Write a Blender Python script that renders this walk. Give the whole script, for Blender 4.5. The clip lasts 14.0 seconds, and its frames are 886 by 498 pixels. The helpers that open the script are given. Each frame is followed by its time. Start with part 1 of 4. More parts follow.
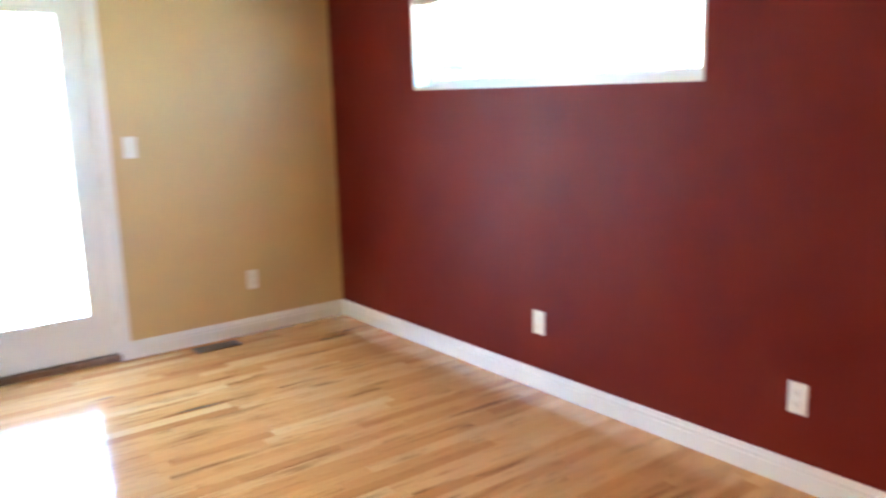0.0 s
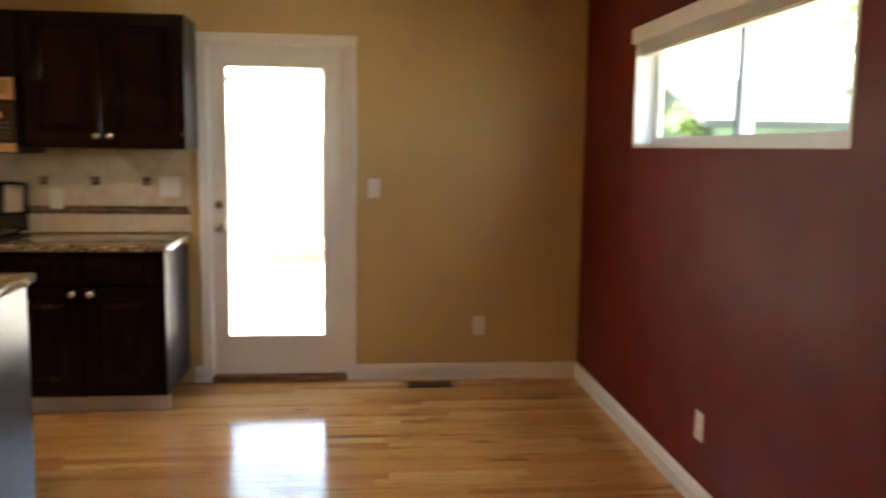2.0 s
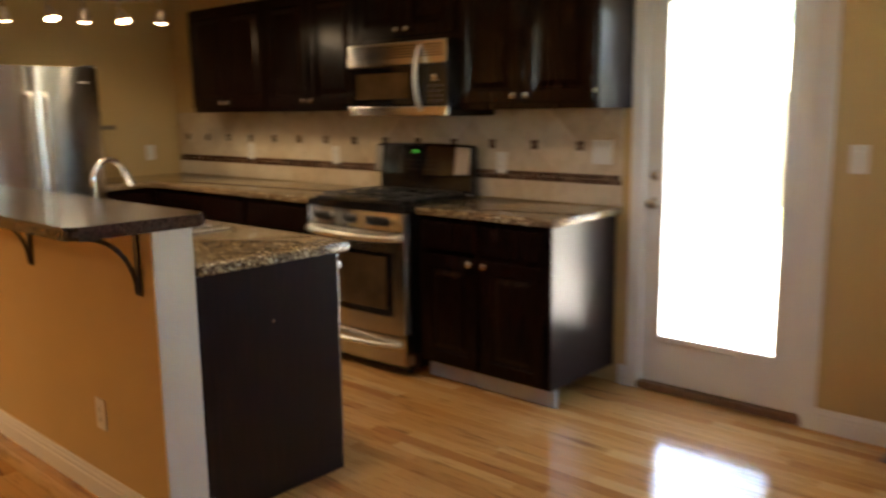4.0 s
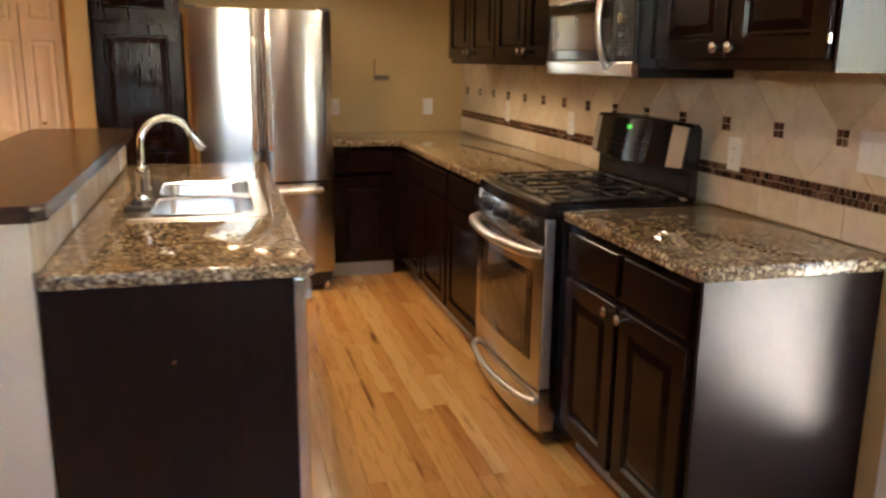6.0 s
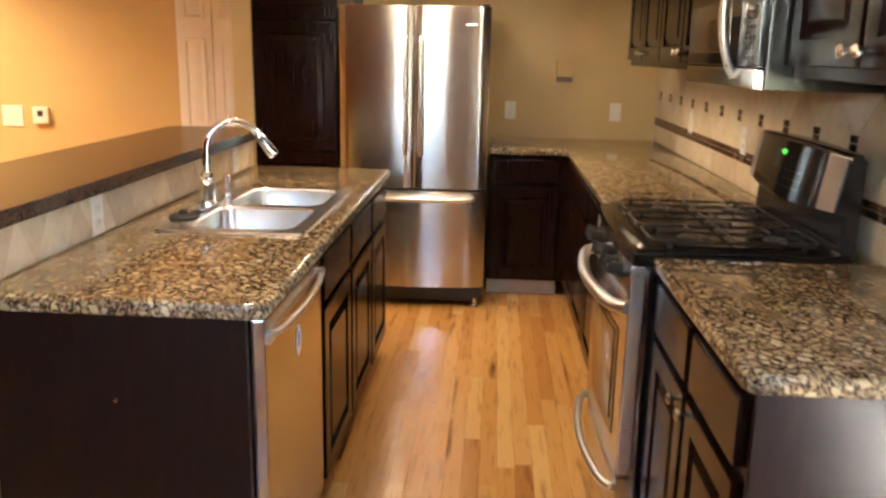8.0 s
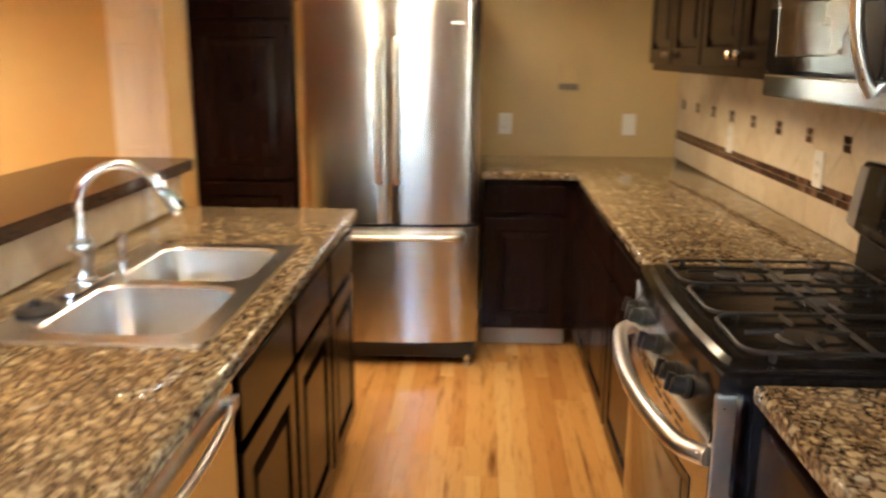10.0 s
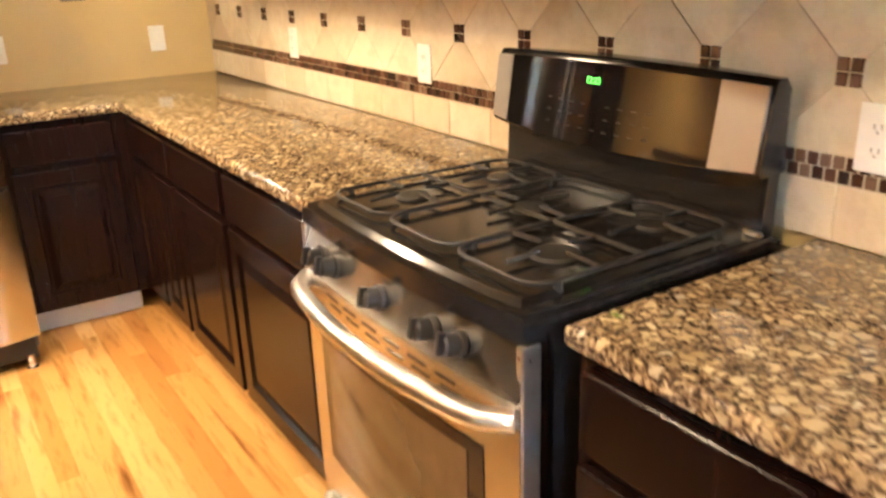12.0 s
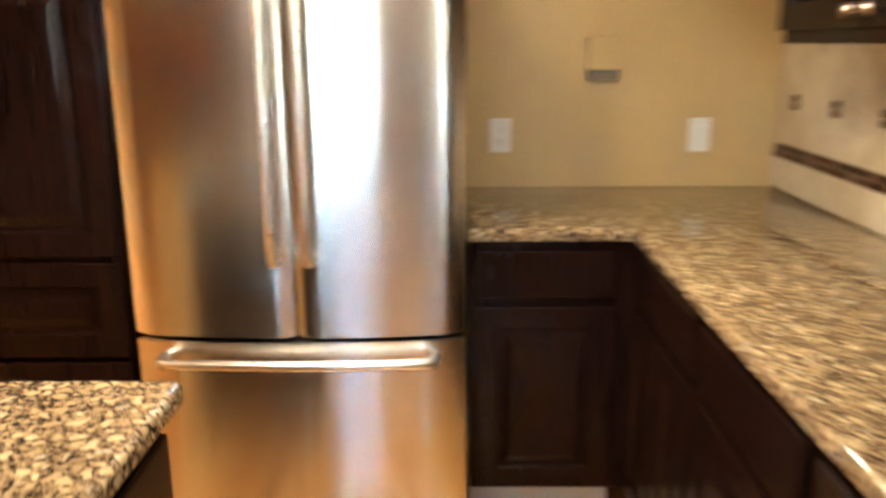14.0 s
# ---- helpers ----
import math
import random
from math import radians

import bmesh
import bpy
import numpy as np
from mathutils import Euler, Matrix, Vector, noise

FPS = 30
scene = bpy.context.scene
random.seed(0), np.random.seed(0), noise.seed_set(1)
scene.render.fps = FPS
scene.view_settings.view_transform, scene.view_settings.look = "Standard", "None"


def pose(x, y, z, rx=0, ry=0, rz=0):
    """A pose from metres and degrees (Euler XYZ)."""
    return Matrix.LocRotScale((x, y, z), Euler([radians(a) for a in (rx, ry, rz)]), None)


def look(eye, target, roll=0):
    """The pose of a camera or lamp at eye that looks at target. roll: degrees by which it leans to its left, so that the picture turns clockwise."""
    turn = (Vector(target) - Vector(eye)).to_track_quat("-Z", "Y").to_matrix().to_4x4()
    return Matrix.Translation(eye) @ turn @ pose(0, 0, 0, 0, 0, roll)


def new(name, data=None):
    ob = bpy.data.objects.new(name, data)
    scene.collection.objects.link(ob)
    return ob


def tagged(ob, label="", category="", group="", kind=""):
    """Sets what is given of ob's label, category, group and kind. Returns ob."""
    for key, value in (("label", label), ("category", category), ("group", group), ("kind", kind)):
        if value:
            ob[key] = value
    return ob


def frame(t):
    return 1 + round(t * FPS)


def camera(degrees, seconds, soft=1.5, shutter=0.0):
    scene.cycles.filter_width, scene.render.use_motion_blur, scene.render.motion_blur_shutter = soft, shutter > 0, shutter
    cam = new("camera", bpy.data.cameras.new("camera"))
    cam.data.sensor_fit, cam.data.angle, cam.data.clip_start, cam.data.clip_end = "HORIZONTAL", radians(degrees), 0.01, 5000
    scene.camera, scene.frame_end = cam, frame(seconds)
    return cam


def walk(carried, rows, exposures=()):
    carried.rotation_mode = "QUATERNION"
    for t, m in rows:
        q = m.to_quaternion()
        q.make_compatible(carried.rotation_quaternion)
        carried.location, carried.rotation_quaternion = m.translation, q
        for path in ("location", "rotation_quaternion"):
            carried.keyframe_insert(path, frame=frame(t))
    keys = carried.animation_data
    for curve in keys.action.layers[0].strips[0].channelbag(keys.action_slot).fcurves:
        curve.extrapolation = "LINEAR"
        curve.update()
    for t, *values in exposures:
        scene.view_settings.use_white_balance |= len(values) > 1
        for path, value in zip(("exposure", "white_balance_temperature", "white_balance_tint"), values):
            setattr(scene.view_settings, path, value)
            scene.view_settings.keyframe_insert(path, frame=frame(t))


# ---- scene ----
cam = camera(57.2, 14.0, soft=2.5, shutter=0.8)
PATH = [
    (0, (-2.631, -4.607, 1.439), (-1.448, -3.04, 1.058), -1.7),
    (0.5, (-2.289, -4.74, 1.443), (-1.442, -2.96, 1.102), -0.5),
    (1, (-1.944, -4.86, 1.417), (-1.284, -2.987, 1.174), 0.2),
    (1.5, (-1.685, -4.944, 1.437), (-1.192, -3.018, 1.221), 0.7),
    (2, (-1.362, -4.919, 1.436), (-1.161, -2.945, 1.188), 0.8),
    (2.5, (-1.025, -4.797, 1.412), (-1.215, -2.825, 1.131), 0.8),
    (3, (-0.616, -4.471, 1.442), (-1.278, -2.611, 1.118), -0.2),
    (3.5, (-0.505, -4.096, 1.437), (-1.49, -2.387, 1.108), -0.2),
    (4, (-0.324, -3.606, 1.406), (-1.644, -2.142, 1.068), -0.7),
    (6.5, (-0.726, -1.4, 1.427), (-2.643, -1.083, 0.954), 1.1),
    (7, (-0.828, -1.149, 1.431), (-2.767, -1.032, 0.954), 1.2),
    (9.5, (-1.559, -1.047, 1.47), (-3.496, -1.232, 1.01), 1.2),
    (10, (-1.867, -1.095, 1.466), (-3.811, -1.186, 1.002), 0.3),
    (10.5, (-2.059, -1.283, 1.433), (-3.941, -0.871, 0.896), -0.1),
    (11, (-2.229, -1.397, 1.439), (-3.929, -0.582, 0.773), -2.0),
    (11.5, (-2.301, -1.376, 1.428), (-3.914, -0.426, 0.723), -3.4),
    (12, (-2.406, -1.341, 1.422), (-3.984, -0.317, 0.742), -2.0),
    (12.5, (-2.603, -1.235, 1.395), (-4.274, -0.308, 0.805), -0.3),
    (13, (-2.903, -1.185, 1.398), (-4.742, -0.562, 0.916), -1.8),
    (13.5, (-3.249, -1.135, 1.425), (-5.177, -0.821, 0.993), -1.6),
    (14, (-3.646, -1.137, 1.415), (-5.583, -1.158, 0.919), -0.3),
]
EXPOSURES = [
    (0.0, 6.3, 5000, 3), (0.5, 5.85, 5500, 6), (1.0, 5.1, 6300, 8), (1.5, 4.65, 7000, 10), (3.0, 4.65, 7400, 13), (4.0, 4.55, 7300, 13),
    (6.5, 5.3, 7000, 19), (9.5, 5.55, 6700, 12), (10.5, 5.8, 7000, 13), (11.2, 6.65, 7200, 15), (12.5, 6.75, 6800, 13), (13.5, 6.3, 6200, 8), (14.0, 6.15, 6200, 9)]
SPOT_W, FILL_W, HALL_W = 0.42, 1.2, 6.5
walk(cam, [(t, look(eye, aim, roll)) for t, eye, aim, roll in PATH], EXPOSURES)

# ---- daylight ----
world = bpy.data.worlds.new("sky")
scene.world = world
world.use_nodes = True
sky = world.node_tree.nodes.new("ShaderNodeTexSky")
sky.sky_type, sky.sun_disc = "NISHITA", False
sky.sun_elevation, sky.sun_rotation = radians(58), radians(270)
world.node_tree.nodes["Background"].inputs["Strength"].default_value = 0.15
world.node_tree.links.new(sky.outputs[0], world.node_tree.nodes["Background"].inputs["Color"])
sun_data = bpy.data.lights.new("sun", "SUN")
sun_data.energy, sun_data.angle, sun_data.color = 5.0, radians(0.5), (1, 0.95, 0.86)
sun = new("sun", sun_data)
sun.matrix_world = look((-4, 0, 6.5), (0, 0, 0))


# ---- materials ----
def nodes_of(name):
    m = bpy.data.materials.new(name)
    m.use_nodes = True
    nt = m.node_tree
    return m, nt, nt.nodes["Principled BSDF"], nt.links.new


def ramp(nt, stops):
    r = nt.nodes.new("ShaderNodeValToRGB")
    while len(r.color_ramp.elements) < len(stops):
        r.color_ramp.elements.new(0.5)
    for e, (p, c) in zip(r.color_ramp.elements, stops):
        e.position, e.color = p, (*c, 1)
    return r


def coords(nt, scale=(1, 1, 1)):
    g = nt.nodes.new("ShaderNodeNewGeometry")
    m = nt.nodes.new("ShaderNodeMapping")
    m.inputs["Scale"].default_value = scale
    nt.links.new(g.outputs["Position"], m.inputs["Vector"])
    return m.outputs[0]


def tex_noise(nt, vec, scale, detail=4, rough=0.55):
    n = nt.nodes.new("ShaderNodeTexNoise")
    n.inputs["Scale"].default_value, n.inputs["Detail"].default_value, n.inputs["Roughness"].default_value = scale, detail, rough
    nt.links.new(vec, n.inputs["Vector"])
    return n.outputs["Fac"]


def bump(nt, bsdf, height, strength, dist=0.002):
    b = nt.nodes.new("ShaderNodeBump")
    b.inputs["Strength"].default_value, b.inputs["Distance"].default_value = strength, dist
    nt.links.new(height, b.inputs["Height"])
    nt.links.new(b.outputs[0], bsdf.inputs["Normal"])


def painted(name, a, b, rough=0.5, scale=1.3, relief=0.25, grain=180, spec=0.5):
    """Paint: two near colours in broad clouds, roller texture as relief, uneven gloss."""
    m, nt, bs, ln = nodes_of(name)
    v = coords(nt)
    r = ramp(nt, [(0.3, a), (0.7, b)])
    ln(tex_noise(nt, v, scale, 5), r.inputs[0])
    ln(r.outputs[0], bs.inputs["Base Color"])
    rr = ramp(nt, [(0.3, (rough - 0.05,) * 3), (0.7, (rough + 0.06,) * 3)])
    ln(tex_noise(nt, v, 4), rr.inputs[0])
    ln(rr.outputs[0], bs.inputs["Roughness"])
    bs.inputs["Specular IOR Level"].default_value = spec
    bump(nt, bs, tex_noise(nt, v, grain, 3), relief, 0.001)
    return m


def metal(name, col, rough, stretch=(1, 1, 1), relief=0.0, scale=60, brushed=False, grooves=0.95):
    m, nt, bs, ln = nodes_of(name)
    bs.inputs["Metallic"].default_value = 1
    v = coords(nt, stretch)
    n = tex_noise(nt, v, scale, 3)
    r = ramp(nt, [(0.3, tuple(c * (0.985 if brushed else 0.92) for c in col)), (0.7, col)])
    ln(n, r.inputs[0])
    ln(r.outputs[0], bs.inputs["Base Color"])
    rr = ramp(nt, [(0.3, (rough * (0.96 if brushed else 0.85),) * 3), (0.7, (rough * (1.04 if brushed else 1.2),) * 3)])
    ln(n, rr.inputs[0])
    ln(rr.outputs[0], bs.inputs["Roughness"])
    if relief:
        bump(nt, bs, n, relief, 0.0006)
    if brushed:
        for k in ("Base Color", "Roughness"):
            nt.links.remove(bs.inputs[k].links[0])
        bs.inputs["Base Color"].default_value, bs.inputs["Roughness"].default_value = (*col, 1), rough
        bs.inputs["Anisotropic"].default_value, bs.inputs["Anisotropic Rotation"].default_value = grooves, 0.25
        tg = nt.nodes.new("ShaderNodeTangent")
        tg.direction_type, tg.axis = "RADIAL", "Z"
        ln(tg.outputs[0], bs.inputs["Tangent"])
    return m


def plain(name, col, rough=0.4, spec=0.5, metallic=0.0, grain=40, spread=0.12):
    m, nt, bs, ln = nodes_of(name)
    r = ramp(nt, [(0.3, tuple(c * (1 - spread) for c in col)), (0.7, tuple(c * (1 + spread) for c in col))])
    ln(tex_noise(nt, coords(nt), grain), r.inputs[0])
    ln(r.outputs[0], bs.inputs["Base Color"])
    bs.inputs["Roughness"].default_value, bs.inputs["Specular IOR Level"].default_value = rough, spec
    bs.inputs["Metallic"].default_value = metallic
    return m


def oak(name, per):
    """Finished oak strip: tone by piece, long grain, satin varnish. per: 'object' or 'island'."""
    m, nt, bs, ln = nodes_of(name)
    if per == "object":
        rnd = nt.nodes.new("ShaderNodeObjectInfo").outputs["Random"]
    else:
        rnd = nt.nodes.new("ShaderNodeNewGeometry").outputs["Random Per Island"]
    shift = nt.nodes.new("ShaderNodeVectorMath")
    shift.operation = "MULTIPLY_ADD"
    comb = nt.nodes.new("ShaderNodeCombineXYZ")
    ln(rnd, comb.inputs[0]), ln(rnd, comb.inputs[1]), ln(rnd, comb.inputs[2])
    ln(comb.outputs[0], shift.inputs[0])
    shift.inputs[1].default_value = (37, 19, 53)
    ln(coords(nt, (1.0, 9.0, 1.0)), shift.inputs[2])
    v = shift.outputs[0]
    tone = ramp(nt, [(0.0, (0.44, 0.19, 0.054)), (0.12, (0.52, 0.243, 0.072)), (0.55, (0.585, 0.30, 0.094)), (0.9, (0.645, 0.36, 0.128)), (1.0, (0.69, 0.42, 0.165))])
    ln(rnd, tone.inputs[0])
    g = ramp(nt, [(0.30, (0.62, 0.53, 0.46)), (0.48, (1, 1, 1)), (0.72, (1.0, 0.95, 0.88))])
    ln(tex_noise(nt, v, 5.5, 6, 0.65), g.inputs[0])
    k = ramp(nt, [(0.27, (0.24, 0.14, 0.09)), (0.40, (1, 1, 1))])
    ln(tex_noise(nt, v, 1.7, 3, 0.5), k.inputs[0])
    out = tone.outputs[0]
    for other in (g.outputs[0], k.outputs[0]):
        mx = nt.nodes.new("ShaderNodeMix")
        mx.data_type, mx.blend_type = "RGBA", "MULTIPLY"
        mx.inputs["Factor"].default_value = 0.85
        ln(out, mx.inputs["A"]), ln(other, mx.inputs["B"])
        out = mx.outputs["Result"]
    ln(out, bs.inputs["Base Color"])
    rr = ramp(nt, [(0.3, (0.10,) * 3), (0.7, (0.20,) * 3)])
    ln(tex_noise(nt, coords(nt), 3), rr.inputs[0])
    ln(rr.outputs[0], bs.inputs["Roughness"])
    bs.inputs["Coat Weight"].default_value, bs.inputs["Coat Roughness"].default_value = 0.55, 0.12
    bump(nt, bs, tex_noise(nt, v, 24, 4), 0.1, 0.001)
    return m


def granite_mat():
    """Polished granite: tan crystals the size of a fingernail in a dark brown net, black flecks."""
    m, nt, bs, ln = nodes_of("speckled brown granite")
    p = coords(nt)
    warp = nt.nodes.new("ShaderNodeTexNoise")
    warp.inputs["Scale"].default_value, warp.inputs["Detail"].default_value = 55, 5
    ln(p, warp.inputs["Vector"])
    v = nt.nodes.new("ShaderNodeVectorMath")
    v.operation = "MULTIPLY_ADD"
    ln(warp.outputs["Color"], v.inputs[0])
    v.inputs[1].default_value = (0.026, 0.026, 0.026)
    ln(p, v.inputs[2])
    cell = nt.nodes.new("ShaderNodeTexVoronoi")
    cell.inputs["Scale"].default_value = 44
    ln(v.outputs[0], cell.inputs["Vector"])
    net = nt.nodes.new("ShaderNodeTexVoronoi")
    net.feature = "DISTANCE_TO_EDGE"
    net.inputs["Scale"].default_value = 44
    ln(v.outputs[0], net.inputs["Vector"])
    sep = nt.nodes.new("ShaderNodeSeparateColor")
    ln(cell.outputs["Color"], sep.inputs[0])
    crystal = ramp(nt, [(0.0, (0.33, 0.24, 0.14)), (0.3, (0.44, 0.335, 0.19)), (0.6, (0.53, 0.42, 0.25)), (0.85, (0.60, 0.50, 0.32)), (1.0, (0.43, 0.39, 0.31))])
    ln(sep.outputs[0], crystal.inputs[0])
    matrix = ramp(nt, [(0.36, (0.02, 0.016, 0.014)), (0.46, (0.09, 0.058, 0.036)), (0.54, (0.25, 0.175, 0.10)), (0.66, (0.44, 0.34, 0.21))])
    ln(tex_noise(nt, p, 125, 4, 0.65), matrix.inputs[0])
    width = nt.nodes.new("ShaderNodeMath")
    width.operation = "MULTIPLY_ADD"
    ln(tex_noise(nt, p, 24, 3), width.inputs[0])
    width.inputs[1].default_value = -0.55
    ln(net.outputs["Distance"], width.inputs[2])
    inside = ramp(nt, [(0.0, (0, 0, 0)), (0.11, (1, 1, 1))])
    shift = nt.nodes.new("ShaderNodeMath")
    shift.operation = "ADD"
    ln(width.outputs[0], shift.inputs[0])
    shift.inputs[1].default_value = 0.14
    ln(shift.outputs[0], inside.inputs[0])
    body = nt.nodes.new("ShaderNodeMix")
    body.data_type = "RGBA"
    ln(inside.outputs[0], body.inputs["Factor"])
    ln(matrix.outputs[0], body.inputs["A"]), ln(crystal.outputs[0], body.inputs["B"])
    cloud = ramp(nt, [(0.35, (0.74, 0.70, 0.66)), (0.65, (1.0, 0.98, 0.95))])
    ln(tex_noise(nt, p, 11, 4), cloud.inputs[0])
    tint = nt.nodes.new("ShaderNodeMix")
    tint.data_type, tint.blend_type = "RGBA", "MULTIPLY"
    tint.inputs["Factor"].default_value = 1.0
    ln(body.outputs["Result"], tint.inputs["A"]), ln(cloud.outputs[0], tint.inputs["B"])
    ln(tint.outputs["Result"], bs.inputs["Base Color"])
    bs.inputs["Roughness"].default_value = 0.065
    return m


def stone_tile(name, per="object"):
    """Honed travertine: cream to tan by piece, clouded, small pits."""
    m, nt, bs, ln = nodes_of(name)
    rnd = nt.nodes.new("ShaderNodeObjectInfo").outputs["Random"] if per == "object" else nt.nodes.new("ShaderNodeNewGeometry").outputs["Random Per Island"]
    tone = ramp(nt, [(0.0, (0.54, 0.42, 0.27)), (0.25, (0.66, 0.55, 0.385)), (0.7, (0.71, 0.61, 0.445)), (1.0, (0.61, 0.48, 0.315))])
    ln(rnd, tone.inputs[0])
    p = coords(nt)
    c = ramp(nt, [(0.3, (0.80, 0.74, 0.66)), (0.55, (1, 1, 1))])
    ln(tex_noise(nt, p, 14, 7, 0.65), c.inputs[0])
    mx = nt.nodes.new("ShaderNodeMix")
    mx.data_type, mx.blend_type = "RGBA", "MULTIPLY"
    mx.inputs["Factor"].default_value = 0.8
    ln(tone.outputs[0], mx.inputs["A"]), ln(c.outputs[0], mx.inputs["B"])
    ln(mx.outputs["Result"], bs.inputs["Base Color"])
    bs.inputs["Roughness"].default_value = 0.38
    bump(nt, bs, tex_noise(nt, p, 90, 5, 0.7), 0.25, 0.001)
    return m


def mosaic_mat(name, per):
    m, nt, bs, ln = nodes_of(name)
    rnd = nt.nodes.new("ShaderNodeObjectInfo").outputs["Random"] if per == "object" else nt.nodes.new("ShaderNodeNewGeometry").outputs["Random Per Island"]
    tone = ramp(nt, [(0.0, (0.03, 0.014, 0.009)), (0.4, (0.075, 0.03, 0.017)), (0.75, (0.13, 0.06, 0.035)), (1.0, (0.22, 0.14, 0.09))])
    ln(rnd, tone.inputs[0])
    ln(tone.outputs[0], bs.inputs["Base Color"])
    bs.inputs["Roughness"].default_value = 0.12
    return m


def espresso_mat(name, rough, spec):
    """Dark stained wood under lacquer, reddish where the stain is thin."""
    m, nt, bs, ln = nodes_of(name)
    v = coords(nt, (14, 14, 1))
    c = ramp(nt, [(0.3, (0.005, 0.0024, 0.0020)), (0.6, (0.011, 0.0042, 0.0029)), (0.85, (0.032, 0.0088, 0.005))])
    ln(tex_noise(nt, v, 4, 6, 0.6), c.inputs[0])
    ln(c.outputs[0], bs.inputs["Base Color"])
    bs.inputs["Roughness"].default_value, bs.inputs["Specular IOR Level"].default_value = rough, spec
    bump(nt, bs, tex_noise(nt, v, 14, 3), 0.04, 0.001)
    return m


def glass_mat(name):
    m, nt, bs, ln = nodes_of(name)
    bs.inputs["Transmission Weight"].default_value = 1
    bs.inputs["Roughness"].default_value, bs.inputs["IOR"].default_value = 0, 1.45
    bs.inputs["Base Color"].default_value = (0.97, 0.99, 0.985, 1)
    return m


def glow(name, col, strength):
    m, nt, bs, ln = nodes_of(name)
    bs.inputs["Base Color"].default_value = (*col, 1)
    bs.inputs["Emission Color"].default_value = (*col, 1)
    bs.inputs["Emission Strength"].default_value = strength
    return m


TAN = painted("tan wall paint", (0.57, 0.405, 0.18), (0.61, 0.44, 0.205), 0.45, spec=0.4)
RED = painted("deep red wall paint", (0.126, 0.0118, 0.0066), (0.146, 0.0155, 0.0084), 0.47, spec=0.13)
WHITE = painted("white trim paint", (0.76, 0.75, 0.71), (0.82, 0.81, 0.78), 0.35, relief=0.08)
CEIL = painted("white ceiling paint", (0.70, 0.67, 0.61), (0.76, 0.73, 0.67), 0.8, grain=70, relief=0.5)
CREAM = painted("cream end cap paint", (0.66, 0.60, 0.47), (0.70, 0.64, 0.52), 0.4)
KICK = painted("pale grey toe kick", (0.58, 0.54, 0.49), (0.66, 0.62, 0.56), 0.45)
OAK, OAK_FAR = oak("oak strip", "object"), oak("oak strip far", "island")
GRANITE = granite_mat()
TILE = stone_tile("travertine tile")
GROUT = plain("sand grout", (0.56, 0.46, 0.32), 0.9, grain=120)
MOSAIC, MOSAIC_FAR = mosaic_mat("brown glass mosaic", "object"), mosaic_mat("brown glass mosaic far", "island")
ESPRESSO = espresso_mat("espresso stained wood", 0.22, 0.15)
DULL = espresso_mat("espresso veneer, thin lacquer", 0.32, 0.32)
VENEER = espresso_mat("espresso veneer, thick lacquer", 0.31, 0.36)
BARTOP = plain("dark brown polished stone", (0.055, 0.030, 0.019), 0.2, 0.3, grain=90, spread=0.6)
STEEL = metal("brushed stainless steel", (0.58, 0.57, 0.55), 0.20, (0.6, 0.6, 40), 0.0, 12, True)
STEEL_H = metal("stainless steel handle", (0.70, 0.68, 0.645), 0.32)
STEEL_S = metal("satin sink steel", (0.74, 0.72, 0.69), 0.25, brushed=True, grooves=0.2)
CHROME = metal("polished chrome", (0.86, 0.86, 0.87), 0.05)
NICKEL = metal("brushed nickel", (0.62, 0.58, 0.52), 0.24)
BLACK = plain("black enamel", (0.014, 0.012, 0.011), 0.17)
IRON = plain("black cast iron", (0.024, 0.021, 0.018), 0.42)
DARKGLASS = plain("black glass", (0.008, 0.007, 0.007), 0.05)
OVENGLASS = plain("brown tinted oven glass", (0.085, 0.05, 0.024), 0.05, grain=5, spread=0.35)
RUBBER = plain("dark rubber", (0.03, 0.03, 0.03), 0.6)
PLATE = plain("white plastic", (0.80, 0.78, 0.72), 0.35, spread=0.03)
IVORY = plain("ivory slot", (0.33, 0.30, 0.26), 0.5)
GLASS = glass_mat("clear pane")
BULB = glow("warm lamp glass", (1.0, 0.74, 0.45), 2)
DIGIT = glow("green digits", (0.10, 1.0, 0.12), 0.045)
BLIND = painted("ivory blind slats", (0.68, 0.62, 0.50), (0.74, 0.69, 0.58), 0.5)
BRONZE = plain("bronze floor register", (0.10, 0.065, 0.035), 0.4, metallic=0.6)
SADDLE = plain("brown stained threshold", (0.20, 0.115, 0.06), 0.45, grain=30, spread=0.2)
CAP_STEEL = metal("satin steel end cap", (0.42, 0.40, 0.37), 0.5)
BUTTON = plain("dark grey button", (0.03, 0.03, 0.03), 0.4)
SASH_EDGE = plain("grey sash edge", (0.22, 0.23, 0.25), 0.5)


# ---- building helpers ----
def thing(name, base, label, category, group="", kind=""):
    ob = new(name)
    ob.location = base
    return tagged(ob, label, category, group, kind)


def mesh_of(bm, name, material, smooth=False):
    me = bpy.data.meshes.new(name)
    bmesh.ops.recalc_face_normals(bm, faces=bm.faces[:])
    bm.to_mesh(me)
    bm.free()
    for mt in (material if isinstance(material, (list, tuple)) else [material]):
        me.materials.append(mt)
    if smooth:
        for p in me.polygons:
            p.use_smooth = True
        me.set_sharp_from_angle(angle=radians(35))
    return me


def part(name, bm, material, parent, label="", smooth=False):
    """One mesh, in world metres, under a thing or a part."""
    ob = new(name, mesh_of(bm, name, material, smooth))
    ob.parent = parent
    if parent.type == "EMPTY":
        ob.matrix_parent_inverse = Matrix.Translation(-parent.location)
    return tagged(ob, label)


